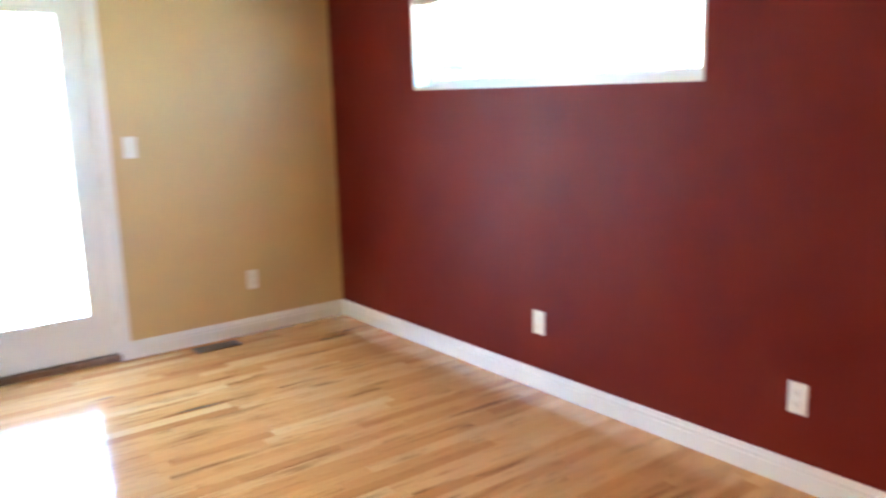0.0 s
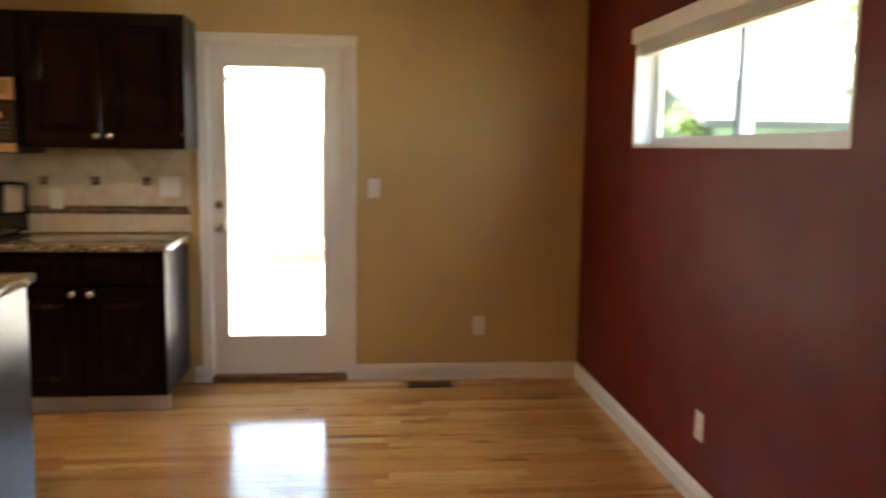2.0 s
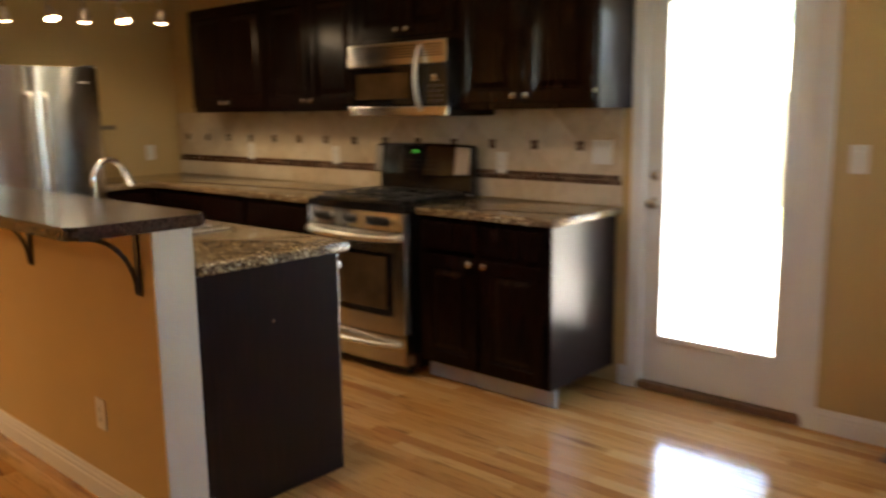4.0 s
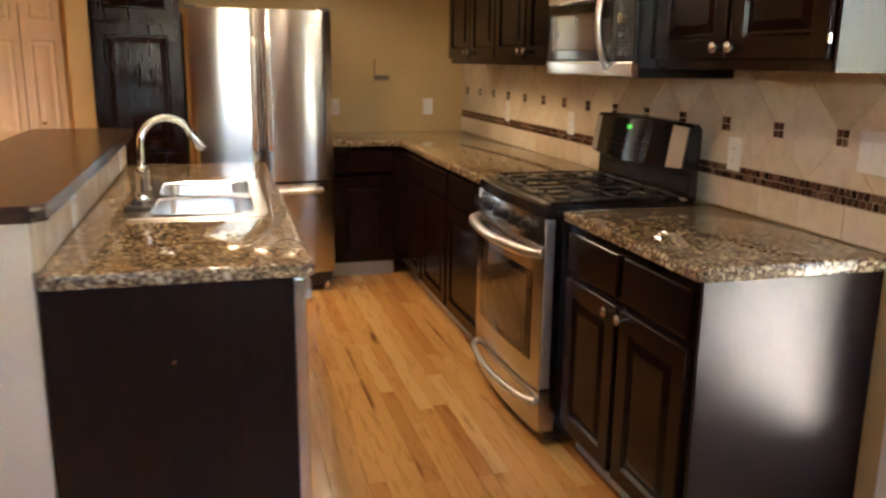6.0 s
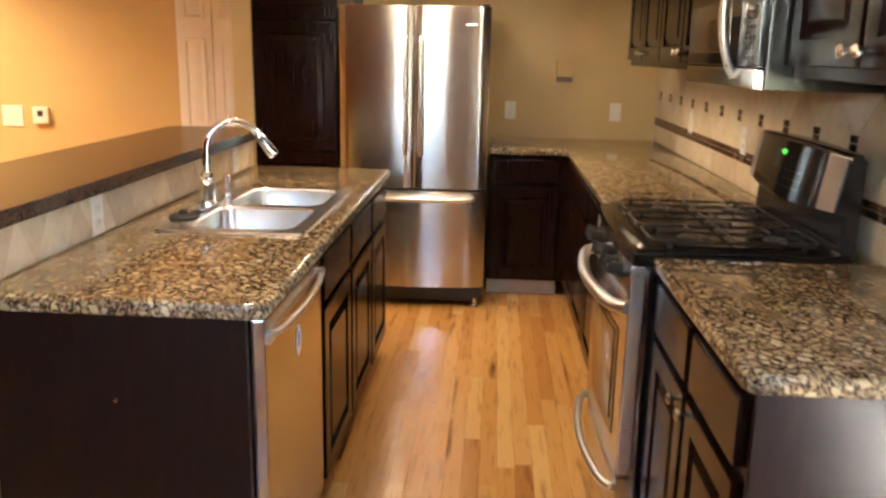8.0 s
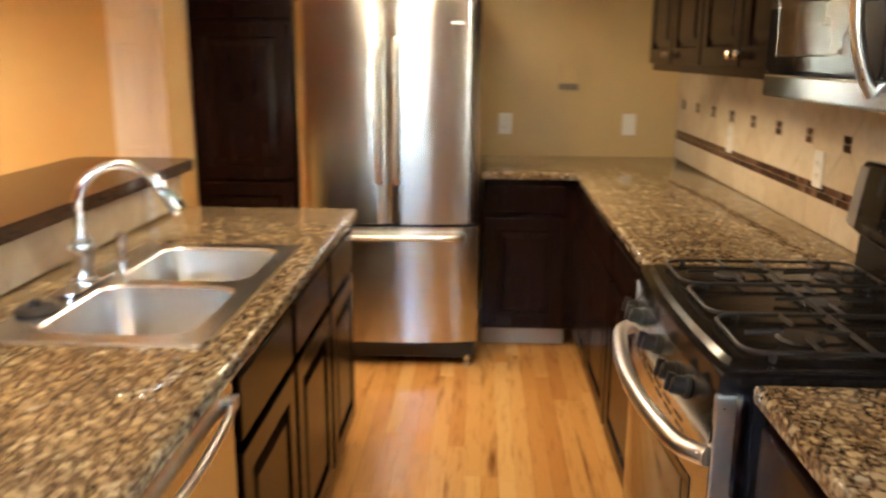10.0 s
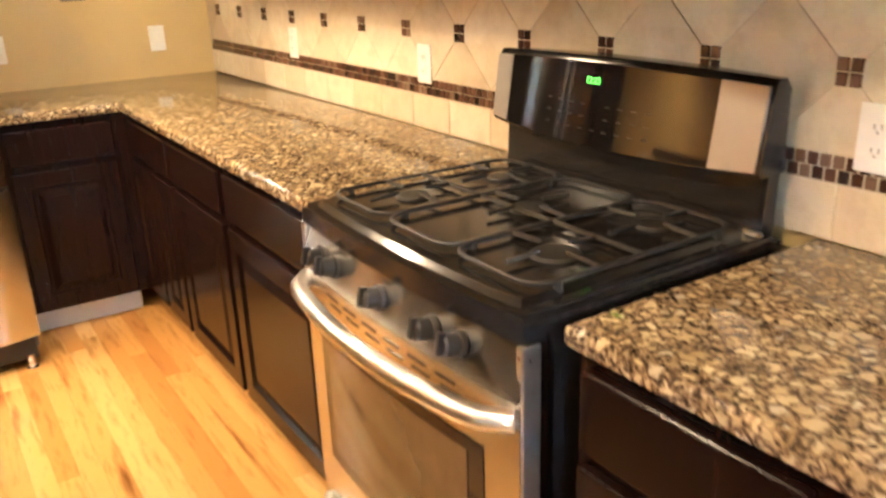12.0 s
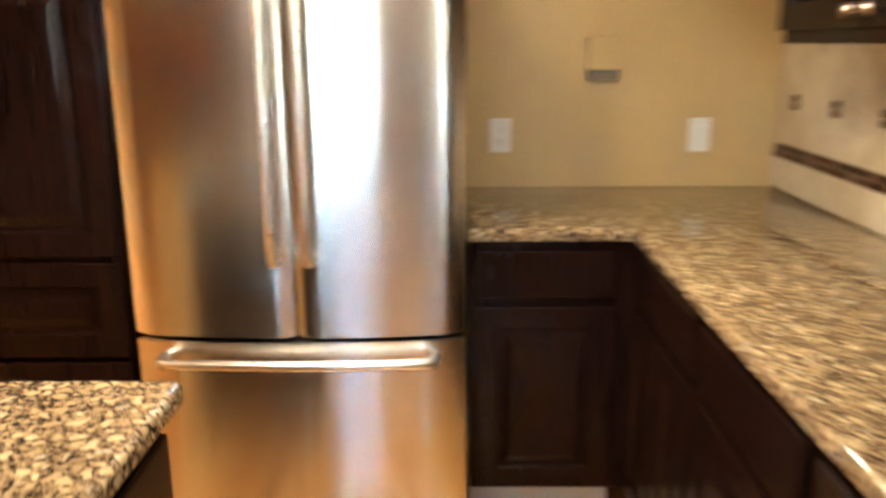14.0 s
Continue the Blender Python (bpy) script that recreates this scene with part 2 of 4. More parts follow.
def solo(name, bm, material, label, category="", kind="", group="", smooth=False):
    return tagged(new(name, mesh_of(bm, name, material, smooth)), label, category, group, kind)


def box(bm, x0, x1, y0, y1, z0, z1, bevel=0.0, seg=2):
    r = bmesh.ops.create_cube(bm, size=1)
    vs = r["verts"]
    bmesh.ops.transform(bm, matrix=Matrix.Translation(((x0 + x1) / 2, (y0 + y1) / 2, (z0 + z1) / 2)) @ Matrix.Diagonal((abs(x1 - x0), abs(y1 - y0), abs(z1 - z0), 1)), verts=vs)
    if bevel:
        es = list({e for v in vs for e in v.link_edges})
        bmesh.ops.bevel(bm, geom=es, offset=bevel, segments=seg, affect="EDGES", profile=0.6)
    return bm


def B(x0, x1, y0, y1, z0, z1, bevel=0.0, seg=2):
    return box(bmesh.new(), x0, x1, y0, y1, z0, z1, bevel, seg)


def place(bm, m):
    bmesh.ops.transform(bm, matrix=m, verts=bm.verts[:])
    return bm


def cyl(bm, a, b, r0, r1=None, seg=20):
    a, b = Vector(a), Vector(b)
    d = b - a
    m = Matrix.Translation((a + b) / 2) @ d.to_track_quat("Z", "Y").to_matrix().to_4x4()
    bmesh.ops.create_cone(bm, cap_ends=True, segments=seg, radius1=r0, radius2=r0 if r1 is None else r1, depth=d.length, matrix=m)
    return bm


def lathe(profile, at, axis=(0, 0, 1), seg=24):
    """Turned shape from (radius, height) pairs along an axis."""
    bm = bmesh.new()
    m = Matrix.Translation(at) @ Vector(axis).to_track_quat("Z", "Y").to_matrix().to_4x4()
    rings = [[bm.verts.new(m @ Vector((r * math.cos(2 * math.pi * i / seg), r * math.sin(2 * math.pi * i / seg), h))) for i in range(seg)] for r, h in profile]
    for a, b in zip(rings, rings[1:]):
        for i in range(seg):
            bm.faces.new((a[i], a[(i + 1) % seg], b[(i + 1) % seg], b[i]))
    bm.faces.new(rings[0][::-1]), bm.faces.new(rings[-1])
    return bm


def tube(points, r, seg=12, bm=None, flat=1.0):
    """A round bar swept along points; r may be a list."""
    bm = bm or bmesh.new()
    pts = [Vector(p) for p in points]
    rs = r if isinstance(r, (list, tuple)) else [r] * len(pts)
    up, rings = None, []
    for i, p in enumerate(pts):
        d = (pts[min(i + 1, len(pts) - 1)] - pts[max(i - 1, 0)]).normalized()
        if up is None:
            up = d.orthogonal().normalized()
        up = (up - d * up.dot(d)).normalized()
        s = d.cross(up)
        rings.append([bm.verts.new(p + (up * math.cos(2 * math.pi * k / seg) + s * math.sin(2 * math.pi * k / seg) * flat) * rs[i]) for k in range(seg)])
    for a, b in zip(rings, rings[1:]):
        for k in range(seg):
            bm.faces.new((a[k], a[(k + 1) % seg], b[(k + 1) % seg], b[k]))
    bm.faces.new(rings[0][::-1]), bm.faces.new(rings[-1])
    return bm


def prism(outline, axis, a, b):
    """A flat outline of (u, v) pairs pushed from a to b along 'x', 'y' or 'z'."""
    bm = bmesh.new()
    put = {"x": lambda u, v, w: (w, u, v), "y": lambda u, v, w: (u, w, v), "z": lambda u, v, w: (u, v, w)}[axis]
    lo = [bm.verts.new(put(u, v, a)) for u, v in outline]
    hi = [bm.verts.new(put(u, v, b)) for u, v in outline]
    n = len(outline)
    bm.faces.new(lo), bm.faces.new(hi[::-1])
    for i in range(n):
        bm.faces.new((lo[i], lo[(i + 1) % n], hi[(i + 1) % n], hi[i]))
    return bm


def rounded(x0, x1, y0, y1, r, seg=6):
    out = []
    for cx, cy, a in ((x1 - r, y1 - r, 0), (x0 + r, y1 - r, 90), (x0 + r, y0 + r, 180), (x1 - r, y0 + r, 270)):
        out += [(cx + r * math.cos(radians(a + 90 * i / seg)), cy + r * math.sin(radians(a + 90 * i / seg))) for i in range(seg + 1)]
    return out


# A face frame: 'n' fronts look to -y, 's' to +y, 'w' to +x. u runs along the front.
def front(side, at):
    turn = {"n": 0, "w": 90, "s": 180}[side]
    return pose(*at, 0, 0, turn)


def raised(w, h, t=0.02, stile=0.055):
    """Raised-panel front, w by h, its back at y=0 and its face at y=-t; lower corner at the origin."""
    bm = B(0, w, -t, 0, 0, h, 0.006, 3)
    bm.faces.ensure_lookup_table()
    f = max((f for f in bm.faces if f.normal.y < -0.99), key=lambda f: f.calc_area())
    for th, dp in ((stile, 0), (0.008, -0.011), (0.008, 0), (0.024, 0.009), (0.004, 0.001)):
        bmesh.ops.inset_region(bm, faces=[f], thickness=th, depth=dp * t / 0.02, use_even_offset=True)
    return bm


def knob(parent, m):
    bm = lathe([(0.006, 0), (0.006, 0.012), (0.010, 0.015), (0.0155, 0.021), (0.0155, 0.026), (0.010, 0.031), (0.003, 0.0325)], (0, 0, 0), (0, -1, 0), 16)
    return part("knob", place(bm, m), NICKEL, parent, "round brushed nickel knob", True)


def base_unit(name, m, w, doors, drawers=1, depth=0.57, top=0.872, kick=0.10, label="", knobs=True, kick_depth=0.06, hollow=False):
    """Lower cabinet: body over a set-back kick, drawer fronts above doors."""
    at = m.translation
    t = thing(name, at, label, "base cabinet", "base cabinets")
    if hollow:
        bm = B(0, w, 0, depth, kick, 0.70, 0.002, 1)
        box(bm, 0, w, 0, 0.02, 0.70, top), box(bm, 0, 0.02, 0.02, depth, 0.70, top), box(bm, w - 0.02, w, 0.02, depth, 0.70, top)
    else:
        bm = B(0, w, 0, depth, kick, top, 0.002, 1)
    part("body", place(bm, m), ESPRESSO, t)
    part("toe_kick", place(B(0, w, kick_depth, kick_depth + 0.015, 0, kick - 0.002), m), KICK, t, "pale painted toe kick")
    dz = top - 0.165
    for i in range(drawers):
        a, b = w * i / drawers + 0.019, w * (i + 1) / drawers - 0.019
        bm = B(a, b, -0.02, 0, dz, top - 0.026, 0.007, 3)
        part("drawer_front", place(bm, m), ESPRESSO, t)
    for i in range(doors):
        a, b = w * i / doors + 0.016, w * (i + 1) / doors - 0.016
        d = part("door", place(place(raised(b - a, dz - 0.026 - kick - 0.012), pose(a, 0, kick + 0.012)), m), ESPRESSO, t)
        if knobs:
            u = (b - 0.03 if i % 2 == 0 else a + 0.03) if doors > 1 else b - 0.03
            knob(d, m @ pose(u, -0.02, dz - 0.05))
    return t


def wall_unit(m, w, doors, h, depth=0.31, label="", hinge=False):
    t = thing("upper_cabinet", m.translation, label, "upper cabinet", "upper cabinets")
    part("body", place(B(0, w, 0, depth, 0, h, 0.002, 1), m), ESPRESSO, t)
    for i in range(doors):
        a, b = w * i / doors + 0.008, w * (i + 1) / doors - 0.008
        d = part("door", place(place(raised(b - a, h - 0.04), pose(a, 0, 0.03)), m), ESPRESSO, t)
        knob(d, m @ pose(b - 0.03 if i % 2 == 0 else a + 0.03, -0.02, 0.065))
        if hinge and i == doors - 1:
            part("hinge", place(B(b - 0.001, b + 0.005, -0.020, -0.010, 0.070, 0.094, 0.002), m), NICKEL, t, "nickel hinge knuckle")
    return t


def plate(name, m, label, kind, w=0.072, h=0.117):
    """Wall plate with its face to -y of m; kind 'outlet', 'switch', 'double' or 'blank'."""
    t = thing(name, m.translation, label, name.split("_")[-1], "wall plates")
    part("cover", place(B(-w / 2, w / 2, -0.006, 0, -h / 2, h / 2, 0.003, 2), m), PLATE, t)
    if kind == "outlet":
        for z in (-0.02, 0.02):
            s = part("socket", place(prism([(u, v + z) for u, v in rounded(-0.016, 0.016, -0.014, 0.014, 0.009, 4)], "y", -0.0085, -0.005), m), PLATE, t)
            bm = B(-0.0075, -0.005, -0.0095, -0.008, z - 0.003, z + 0.006)
            box(bm, 0.005, 0.0075, -0.0095, -0.008, z - 0.003, z + 0.006)
            cyl(bm, (0, -0.0095, z - 0.008), (0, -0.008, z - 0.008), 0.0025, seg=8)
            part("slots", place(bm, m), IVORY, s)
    elif kind in ("switch", "double"):
        for u in ((0,) if kind == "switch" else (-0.023, 0.023)):
            part("toggle", place(place(B(-0.016, 0.016, -0.010, -0.005, -0.033, 0.033, 0.002), pose(u, 0, 0, 3, 0, 0)), m), PLATE, t)
    return t


def bars(outer, holes):
    """Splits a wall rectangle (u0, u1, z0, z1) round rectangular holes into solid strips."""
    u0, u1, z0, z1 = outer
    out, u = [], u0
    for a, b, c, d in sorted(holes):
        if a > u:
            out.append((u, a, z0, z1))
        if c > z0:
            out.append((a, b, z0, c))
        if d < z1:
            out.append((a, b, d, z1))
        u = b
    if u < u1:
        out.append((u, u1, z0, z1))
    return out


# ---- the shell ----
W, S, H, TH = -6.50, -7.2, 2.42, 0.14
DOOR = (-2.25, -1.45, 0.0, 2.015)
WIN = (-2.755, -0.905, 1.448, 2.02)

bm = bmesh.new()
for a, b, c, d in bars((W - TH, TH, -0.1, H + 0.12), [(DOOR[0] - 0.02, DOOR[1] + 0.02, 0.0, DOOR[3] + 0.02)]):
    box(bm, a, b, 0, TH, c, d)
wall_n = solo("wall_north", bm, TAN, "tan painted wall with the glazed back door", "wall", "structure")
bm = bmesh.new()
for a, b, c, d in bars((S - TH, 0, -0.1, H + 0.12), [WIN]):
    box(bm, 0, TH, a, b, c, d)
solo("wall_east", bm, RED, "deep red painted wall with a high window", "wall", "structure")
solo("wall_west", B(W - TH, W, S - TH, 0, -0.1, H + 0.12), TAN, "tan painted end wall behind the fridge", "wall", "structure")
solo("wall_south", B(W, 0, S - TH, S, -0.1, H + 0.12), TAN, "plain tan painted wall", "wall", "structure")
solo("ceiling", B(W, 0, S, 0, H, H + 0.1), CEIL, "white textured ceiling", "ceiling", "structure")
solo("wall_stub", B(W, -5.6, -2.548, -2.432, 0, H, 0.004), TAN, "tan wall end beside the pantry cabinet", "wall", "structure")

# half wall behind the island
solo("wall_half", B(-4.85, -2.685, -2.355, -2.220, 0, 1.043), TAN, "tan half wall carrying the breakfast bar", "wall", "structure")
solo("trim_end_cap", B(-2.684, -2.668, -2.358, -2.216, 0, 1.043, 0.003), CREAM, "cream painted end cap of the half wall", "trim", "structure")

# baseboards with a stepped top
def baseboard(a, b, m):
    prof = [(0, 0), (-0.016, 0), (-0.016, 0.062), (-0.013, 0.066), (-0.013, 0.080), (-0.009, 0.086), (-0.006, 0.098), (0, 0.100)]
    bm = prism(prof, "x", a, b)
    return solo("baseboard", place(bm, m), WHITE, "white stepped baseboard along the wall", "baseboard", "structure")


baseboard(-1.388, 0, pose(0, 0, 0))
baseboard(-2.36, -2.312, pose(0, 0, 0))
baseboard(0.016, -S, pose(0, 0, 0, 0, 0, -90))
baseboard(0.018, -W - 0.018, pose(0, S, 0, 0, 0, 180))
baseboard(S, -3.21, pose(W, 0, 0, 0, 0, 90))
baseboard(-4.85, -2.70, pose(0, -2.355, 0))

# ---- back door ----
def glazed_door():
    x0, x1, z0, z1 = DOOR
    t = thing("door_1", ((x0 + x1) / 2, 0, 0), "white back door with one tall clear pane, closed", "door", kind="structure")
    gx0, gx1, gz0, gz1 = -2.145, -1.592, 0.287, 1.885
    bm = bmesh.new()
    for a, b, c, d in bars((x0 + 0.003, x1 - 0.003, 0.043, z1 - 0.003), [(gx0 - 0.012, gx1 + 0.012, gz0 - 0.012, gz1 + 0.012)]):
        box(bm, a, b, 0.02, 0.062, c, d)
    slab = part("slab", bm, WHITE, t)
    bm = bmesh.new()
    for a, b, c, d in ((gx0 - 0.032, gx0, gz0 - 0.032, gz1 + 0.032), (gx1, gx1 + 0.032, gz0 - 0.032, gz1 + 0.032), (gx0, gx1, gz0 - 0.032, gz0), (gx0, gx1, gz1, gz1 + 0.032)):
        box(bm, a, b, 0.008, 0.024, c, d, 0.005)
    part("glazing_bead", bm, WHITE, t)
    pane = part("pane", B(gx0 - 0.01, gx1 + 0.01, 0.034, 0.042, gz0 - 0.01, gz1 + 0.01), GLASS, t, "clear glass pane")
    pane.visible_shadow = False
    for z, r in ((1.08, 0.027), (0.945, 0.029)):
        prof = [(r, 0), (r, 0.004), (r * 0.85, 0.010), (0.012, 0.012), (0.012, 0.022), (r * 0.72, 0.024), (r * 0.85, 0.036), (r * 0.8, 0.046), (r * 0.4, 0.052)] if z < 1 else [(r, 0), (r, 0.006), (r * 0.8, 0.014), (0.013, 0.016), (0.011, 0.024), (0.004, 0.025)]
        part("door_knob" if z < 1 else "deadbolt", lathe(prof, (-2.198, 0.02, z), (0, -1, 0)), NICKEL, t, "brushed nickel knob" if z < 1 else "brushed nickel deadbolt", True)
    for z in (0.25, 1.02, 1.80):
        part("hinge", cyl(bmesh.new(), (x1 + 0.002, 0.012, z - 0.045), (x1 + 0.002, 0.012, z + 0.045), 0.006, seg=10), NICKEL, t, "nickel hinge")
    part("threshold", B(x0 - 0.018, x1 + 0.018, -0.012, TH, 0.004, 0.038, 0.006), SADDLE, t, "brown wooden threshold")
    part("door_sweep", B(x0 + 0.006, x1 - 0.006, 0.028, 0.054, 0.038, 0.043), RUBBER, t)
    c = thing("trim", ((x0 + x1) / 2, 0, 0), "white moulded casing round the back door", "door trim", kind="structure")
    for side in (-1, 1):
        e = x0 if side < 0 else x1
        prof = [(e + side * u, v) for u, v in ((-0.004, 0), (-0.004, -0.008), (0.008, -0.013), (0.040, -0.016), (0.056, -0.020), (0.062, -0.018), (0.062, 0))]
        part("casing", prism(prof, "z", 0, z1 + 0.004), WHITE, c)
        part("jamb", B(e - (0.019 if side < 0 else 0), e + (0.019 if side > 0 else 0), 0.001, TH, 0.016, z1), WHITE, c)
    prof = [(-0.0, z1 + 0.004), (-0.008, z1 + 0.004), (-0.013, z1 + 0.012), (-0.016, z1 + 0.040), (-0.020, z1 + 0.054), (-0.018, z1 + 0.062), (0, z1 + 0.062)]
    part("casing", prism(prof, "x", x0 - 0.062, x1 + 0.062), WHITE, c)
    part("jamb", B(x0, x1, 0.001, TH, z1, z1 + 0.019), WHITE, c)


glazed_door()

# ---- high window ----
def high_window():
    y0, y1, z0, z1 = WIN
    mid = -1.90
    t = thing("window_1", (0, (y0 + y1) / 2, z0), "white sliding window high in the red wall", "window", kind="structure")
    for n, a, b, c, d in (("sill", y0, y1, z0, z0 + 0.018), ("head", y0, y1, z1 - 0.018, z1), ("jamb", y0, y0 + 0.018, z0 + 0.018, z1 - 0.018), ("jamb", y1 - 0.018, y1, z0 + 0.018, z1 - 0.018)):
        part("window_" + n, B(-0.002, TH, a, b, c, d), WHITE, t)
    for a, b, x in ((y0 + 0.018, mid + 0.02, 0.075), (mid - 0.02, y1 - 0.018, 0.105)):
        bm, f = bmesh.new(), 0.036
        for p, q, c, d in bars((a, b, z0 + 0.018, z1 - 0.018), [(a + f, b - f, z0 + 0.018 + f, z1 - 0.018 - f)]):
            box(bm, x, x + 0.026, p, q, c, d)
        s = part("sash", bm, WHITE, t)
        p = part("pane", B(x + 0.010, x + 0.016, a + f - 0.004, b - f + 0.004, z0 + 0.05, z1 - 0.05), GLASS, s)
        p.visible_shadow = False
    bm = B(0.06, 0.073, mid - 0.012, mid + 0.004, z0 + 0.05, z1 - 0.1, 0.003)
    part("meeting_rail", bm, SASH_EDGE, t, "dark edge of the sliding sash")
    bl = thing("window_blind", (0, (y0 + y1) / 2, z1), "ivory slatted blind drawn up to the window head", "blind")
    part("valance", B(-0.022, 0.0, y0 + 0.004, y1 + 0.012, z1 - 0.062, z1 + 0.012, 0.003), BLIND, bl)
    for i in range(11):
        part("slat", place(B(-0.024, 0.024, y0 + 0.03, y1 - 0.03, -0.0018, 0.0018), pose(0.034, 0, z1 - 0.106 + 0.006 * i, 0, 3 - 0.6 * i, 0)), BLIND, bl)
    part("bottom_rail", B(0.012, 0.056, y0 + 0.03, y1 - 0.03, z1 - 0.126, z1 - 0.112, 0.003), BLIND, bl)
    for k in range(5):
        y = y0 + 0.2 + k * (y1 - y0 - 0.4) / 4
        part("ladder_tape", B(0.006, 0.0085, y - 0.012, y + 0.012, z1 - 0.128, z1 - 0.03), BLIND, bl)


high_window()

# ---- closet doors in the end wall past the pantry ----
def closet():
    t = thing("door_2", (W, -2.95, 0), "white panelled folding closet doors, closed", "closet door", kind="structure")
    y = -3.20
    for i in range(2):
        a, b = y + i * 0.245 + 0.002, y + (i + 1) * 0.245 - 0.002
        bm = B(0, b - a, -0.03, 0, 0.012, 2.03, 0.003)
        leaf = part("leaf", place(bm, front("w", (W, a, 0))), WHITE, t)
        for z0, z1 in ((0.16, 0.78), (0.92, 1.52), (1.64, 1.92)):
            p = raised(b - a - 0.09, z1 - z0, 0.008, 0.012)
            part("panel", place(p, front("w", (W + 0.030, a + 0.045, z0))), WHITE, leaf)
    part("closet_knob", lathe([(0.008, 0), (0.008, 0.012), (0.016, 0.02), (0.016, 0.03), (0.006, 0.036)], (W + 0.03, y + 0.245 + 0.10, 1.0), (1, 0, 0), 16), NICKEL, t, "small round knob", True)
    part("casing", B(W, W + 0.018, y - 0.004, y + 0.49, 2.034, 2.095, 0.003), WHITE, t)


closet()


# ---- kitchen: cabinets along the door wall ----
CT, CB = 0.915, 0.875          # worktop, upper and lower face
FY = -0.585                    # fronts of the base cabinets
SX0, SX1 = -4.015, -3.24      # range


def worktop(name, outline, label, hole=None):
    """Granite slab with an eased edge; hole: an outline cut through it."""
    bm = bmesh.new()
    def ring(pts, z, grow):
        return [bm.verts.new((x, y, z)) for x, y in pts]
    vs = ring(outline, CB, 0)
    es = [bm.edges.new((vs[i], vs[(i + 1) % len(vs)])) for i in range(len(vs))]
    if hole:
        hs = ring(hole, CB, 0)
        es += [bm.edges.new((hs[i], hs[(i + 1) % len(hs)])) for i in range(len(hs))]
    r = bmesh.ops.triangle_fill(bm, edges=es, use_beauty=True)
    faces = [g for g in r["geom"] if isinstance(g, bmesh.types.BMFace)]
    ex = bmesh.ops.extrude_face_region(bm, geom=faces)
    up = [g for g in ex["geom"] if isinstance(g, bmesh.types.BMVert)]
    bmesh.ops.translate(bm, vec=(0, 0, CT - CB), verts=up)
    bmesh.ops.recalc_face_normals(bm, faces=bm.faces[:])
    edges = [e for e in bm.edges if len(e.link_faces) == 2 and e.calc_face_angle(0) > 1.2 and abs(e.verts[0].co.z - e.verts[1].co.z) < 1e-6]
    bmesh.ops.bevel(bm, geom=edges, offset=0.011, segments=3, affect="EDGES", profile=0.5)
    return solo(name, bm, GRANITE, label, "worktop", smooth=True)


worktop("granite_worktop", [(-3.208, -0.004), (-3.208, -0.615), (-2.39, -0.615), (-2.372, -0.609), (-2.36, -0.59), (-2.36, -0.004)], "speckled brown granite worktop between range and back door")
worktop("granite_worktop", [(-4.022, -0.004), (W + 0.004, -0.004), (W + 0.004, -1.092), (-5.82, -1.092), (-5.82, -0.64), (-4.022, -0.64)], "speckled brown granite worktop turning the kitchen corner")

right_base = base_unit("base_cabinet", front("n", (-3.205, FY, 0)), 0.812, 2, 2, label="dark espresso base cabinet with two doors beside the back door")
base_unit("base_cabinet", front("n", (-4.70, FY - 0.022, 0)), 0.678, 1, 1, label="dark espresso base cabinet with one door beside the range", knobs=False)
base_unit("base_cabinet", front("n", (-5.25, FY - 0.022, 0)), 0.546, 1, 1, label="dark espresso base cabinet with one door", knobs=False)
base_unit("base_cabinet", front("n", (-5.86, FY - 0.022, 0)), 0.606, 2, 1, label="dark espresso corner base cabinet with two narrow doors", knobs=False)
base_unit("base_cabinet", front("w", (-5.86, -1.085, 0)), 0.430, 1, 1, depth=0.62, label="dark espresso base cabinet beside the fridge", knobs=False)
solo("corner_filler", B(W + 0.02, -5.862, -0.664, FY - 0.020, 0.10, 0.872), ESPRESSO, "dark espresso filler closing the cabinet corner", "filler panel")

UB, UT = 1.405, 2.125
part("end_panel", B(-2.392, -2.383, FY - 0.001, -0.02, 0.10, 0.872, 0.002), VENEER, right_base, "glossy end panel")
right_upper = wall_unit(front("n", (-3.160, -0.318, UB)), 0.838, 2, UT - UB, label="dark espresso wall cabinet with two doors beside the back door", hinge=True)
part("end_panel", B(-2.3215, -2.3135, -0.319, -0.008, UB, UT, 0.002), VENEER, right_upper, "glossy end panel")
wall_unit(front("n", (-3.925, -0.318, 1.775)), 0.763, 2, UT - 1.775, label="short dark espresso wall cabinet above the microwave")
wall_unit(front("n", (-4.824, -0.318, UB)), 0.897, 2, UT - UB, label="dark espresso wall cabinet with two doors beside the microwave")
wall_unit(front("n", (-5.723, -0.318, UB)), 0.897, 2, UT - UB, label="dark espresso wall cabinet with two doors at the corner")


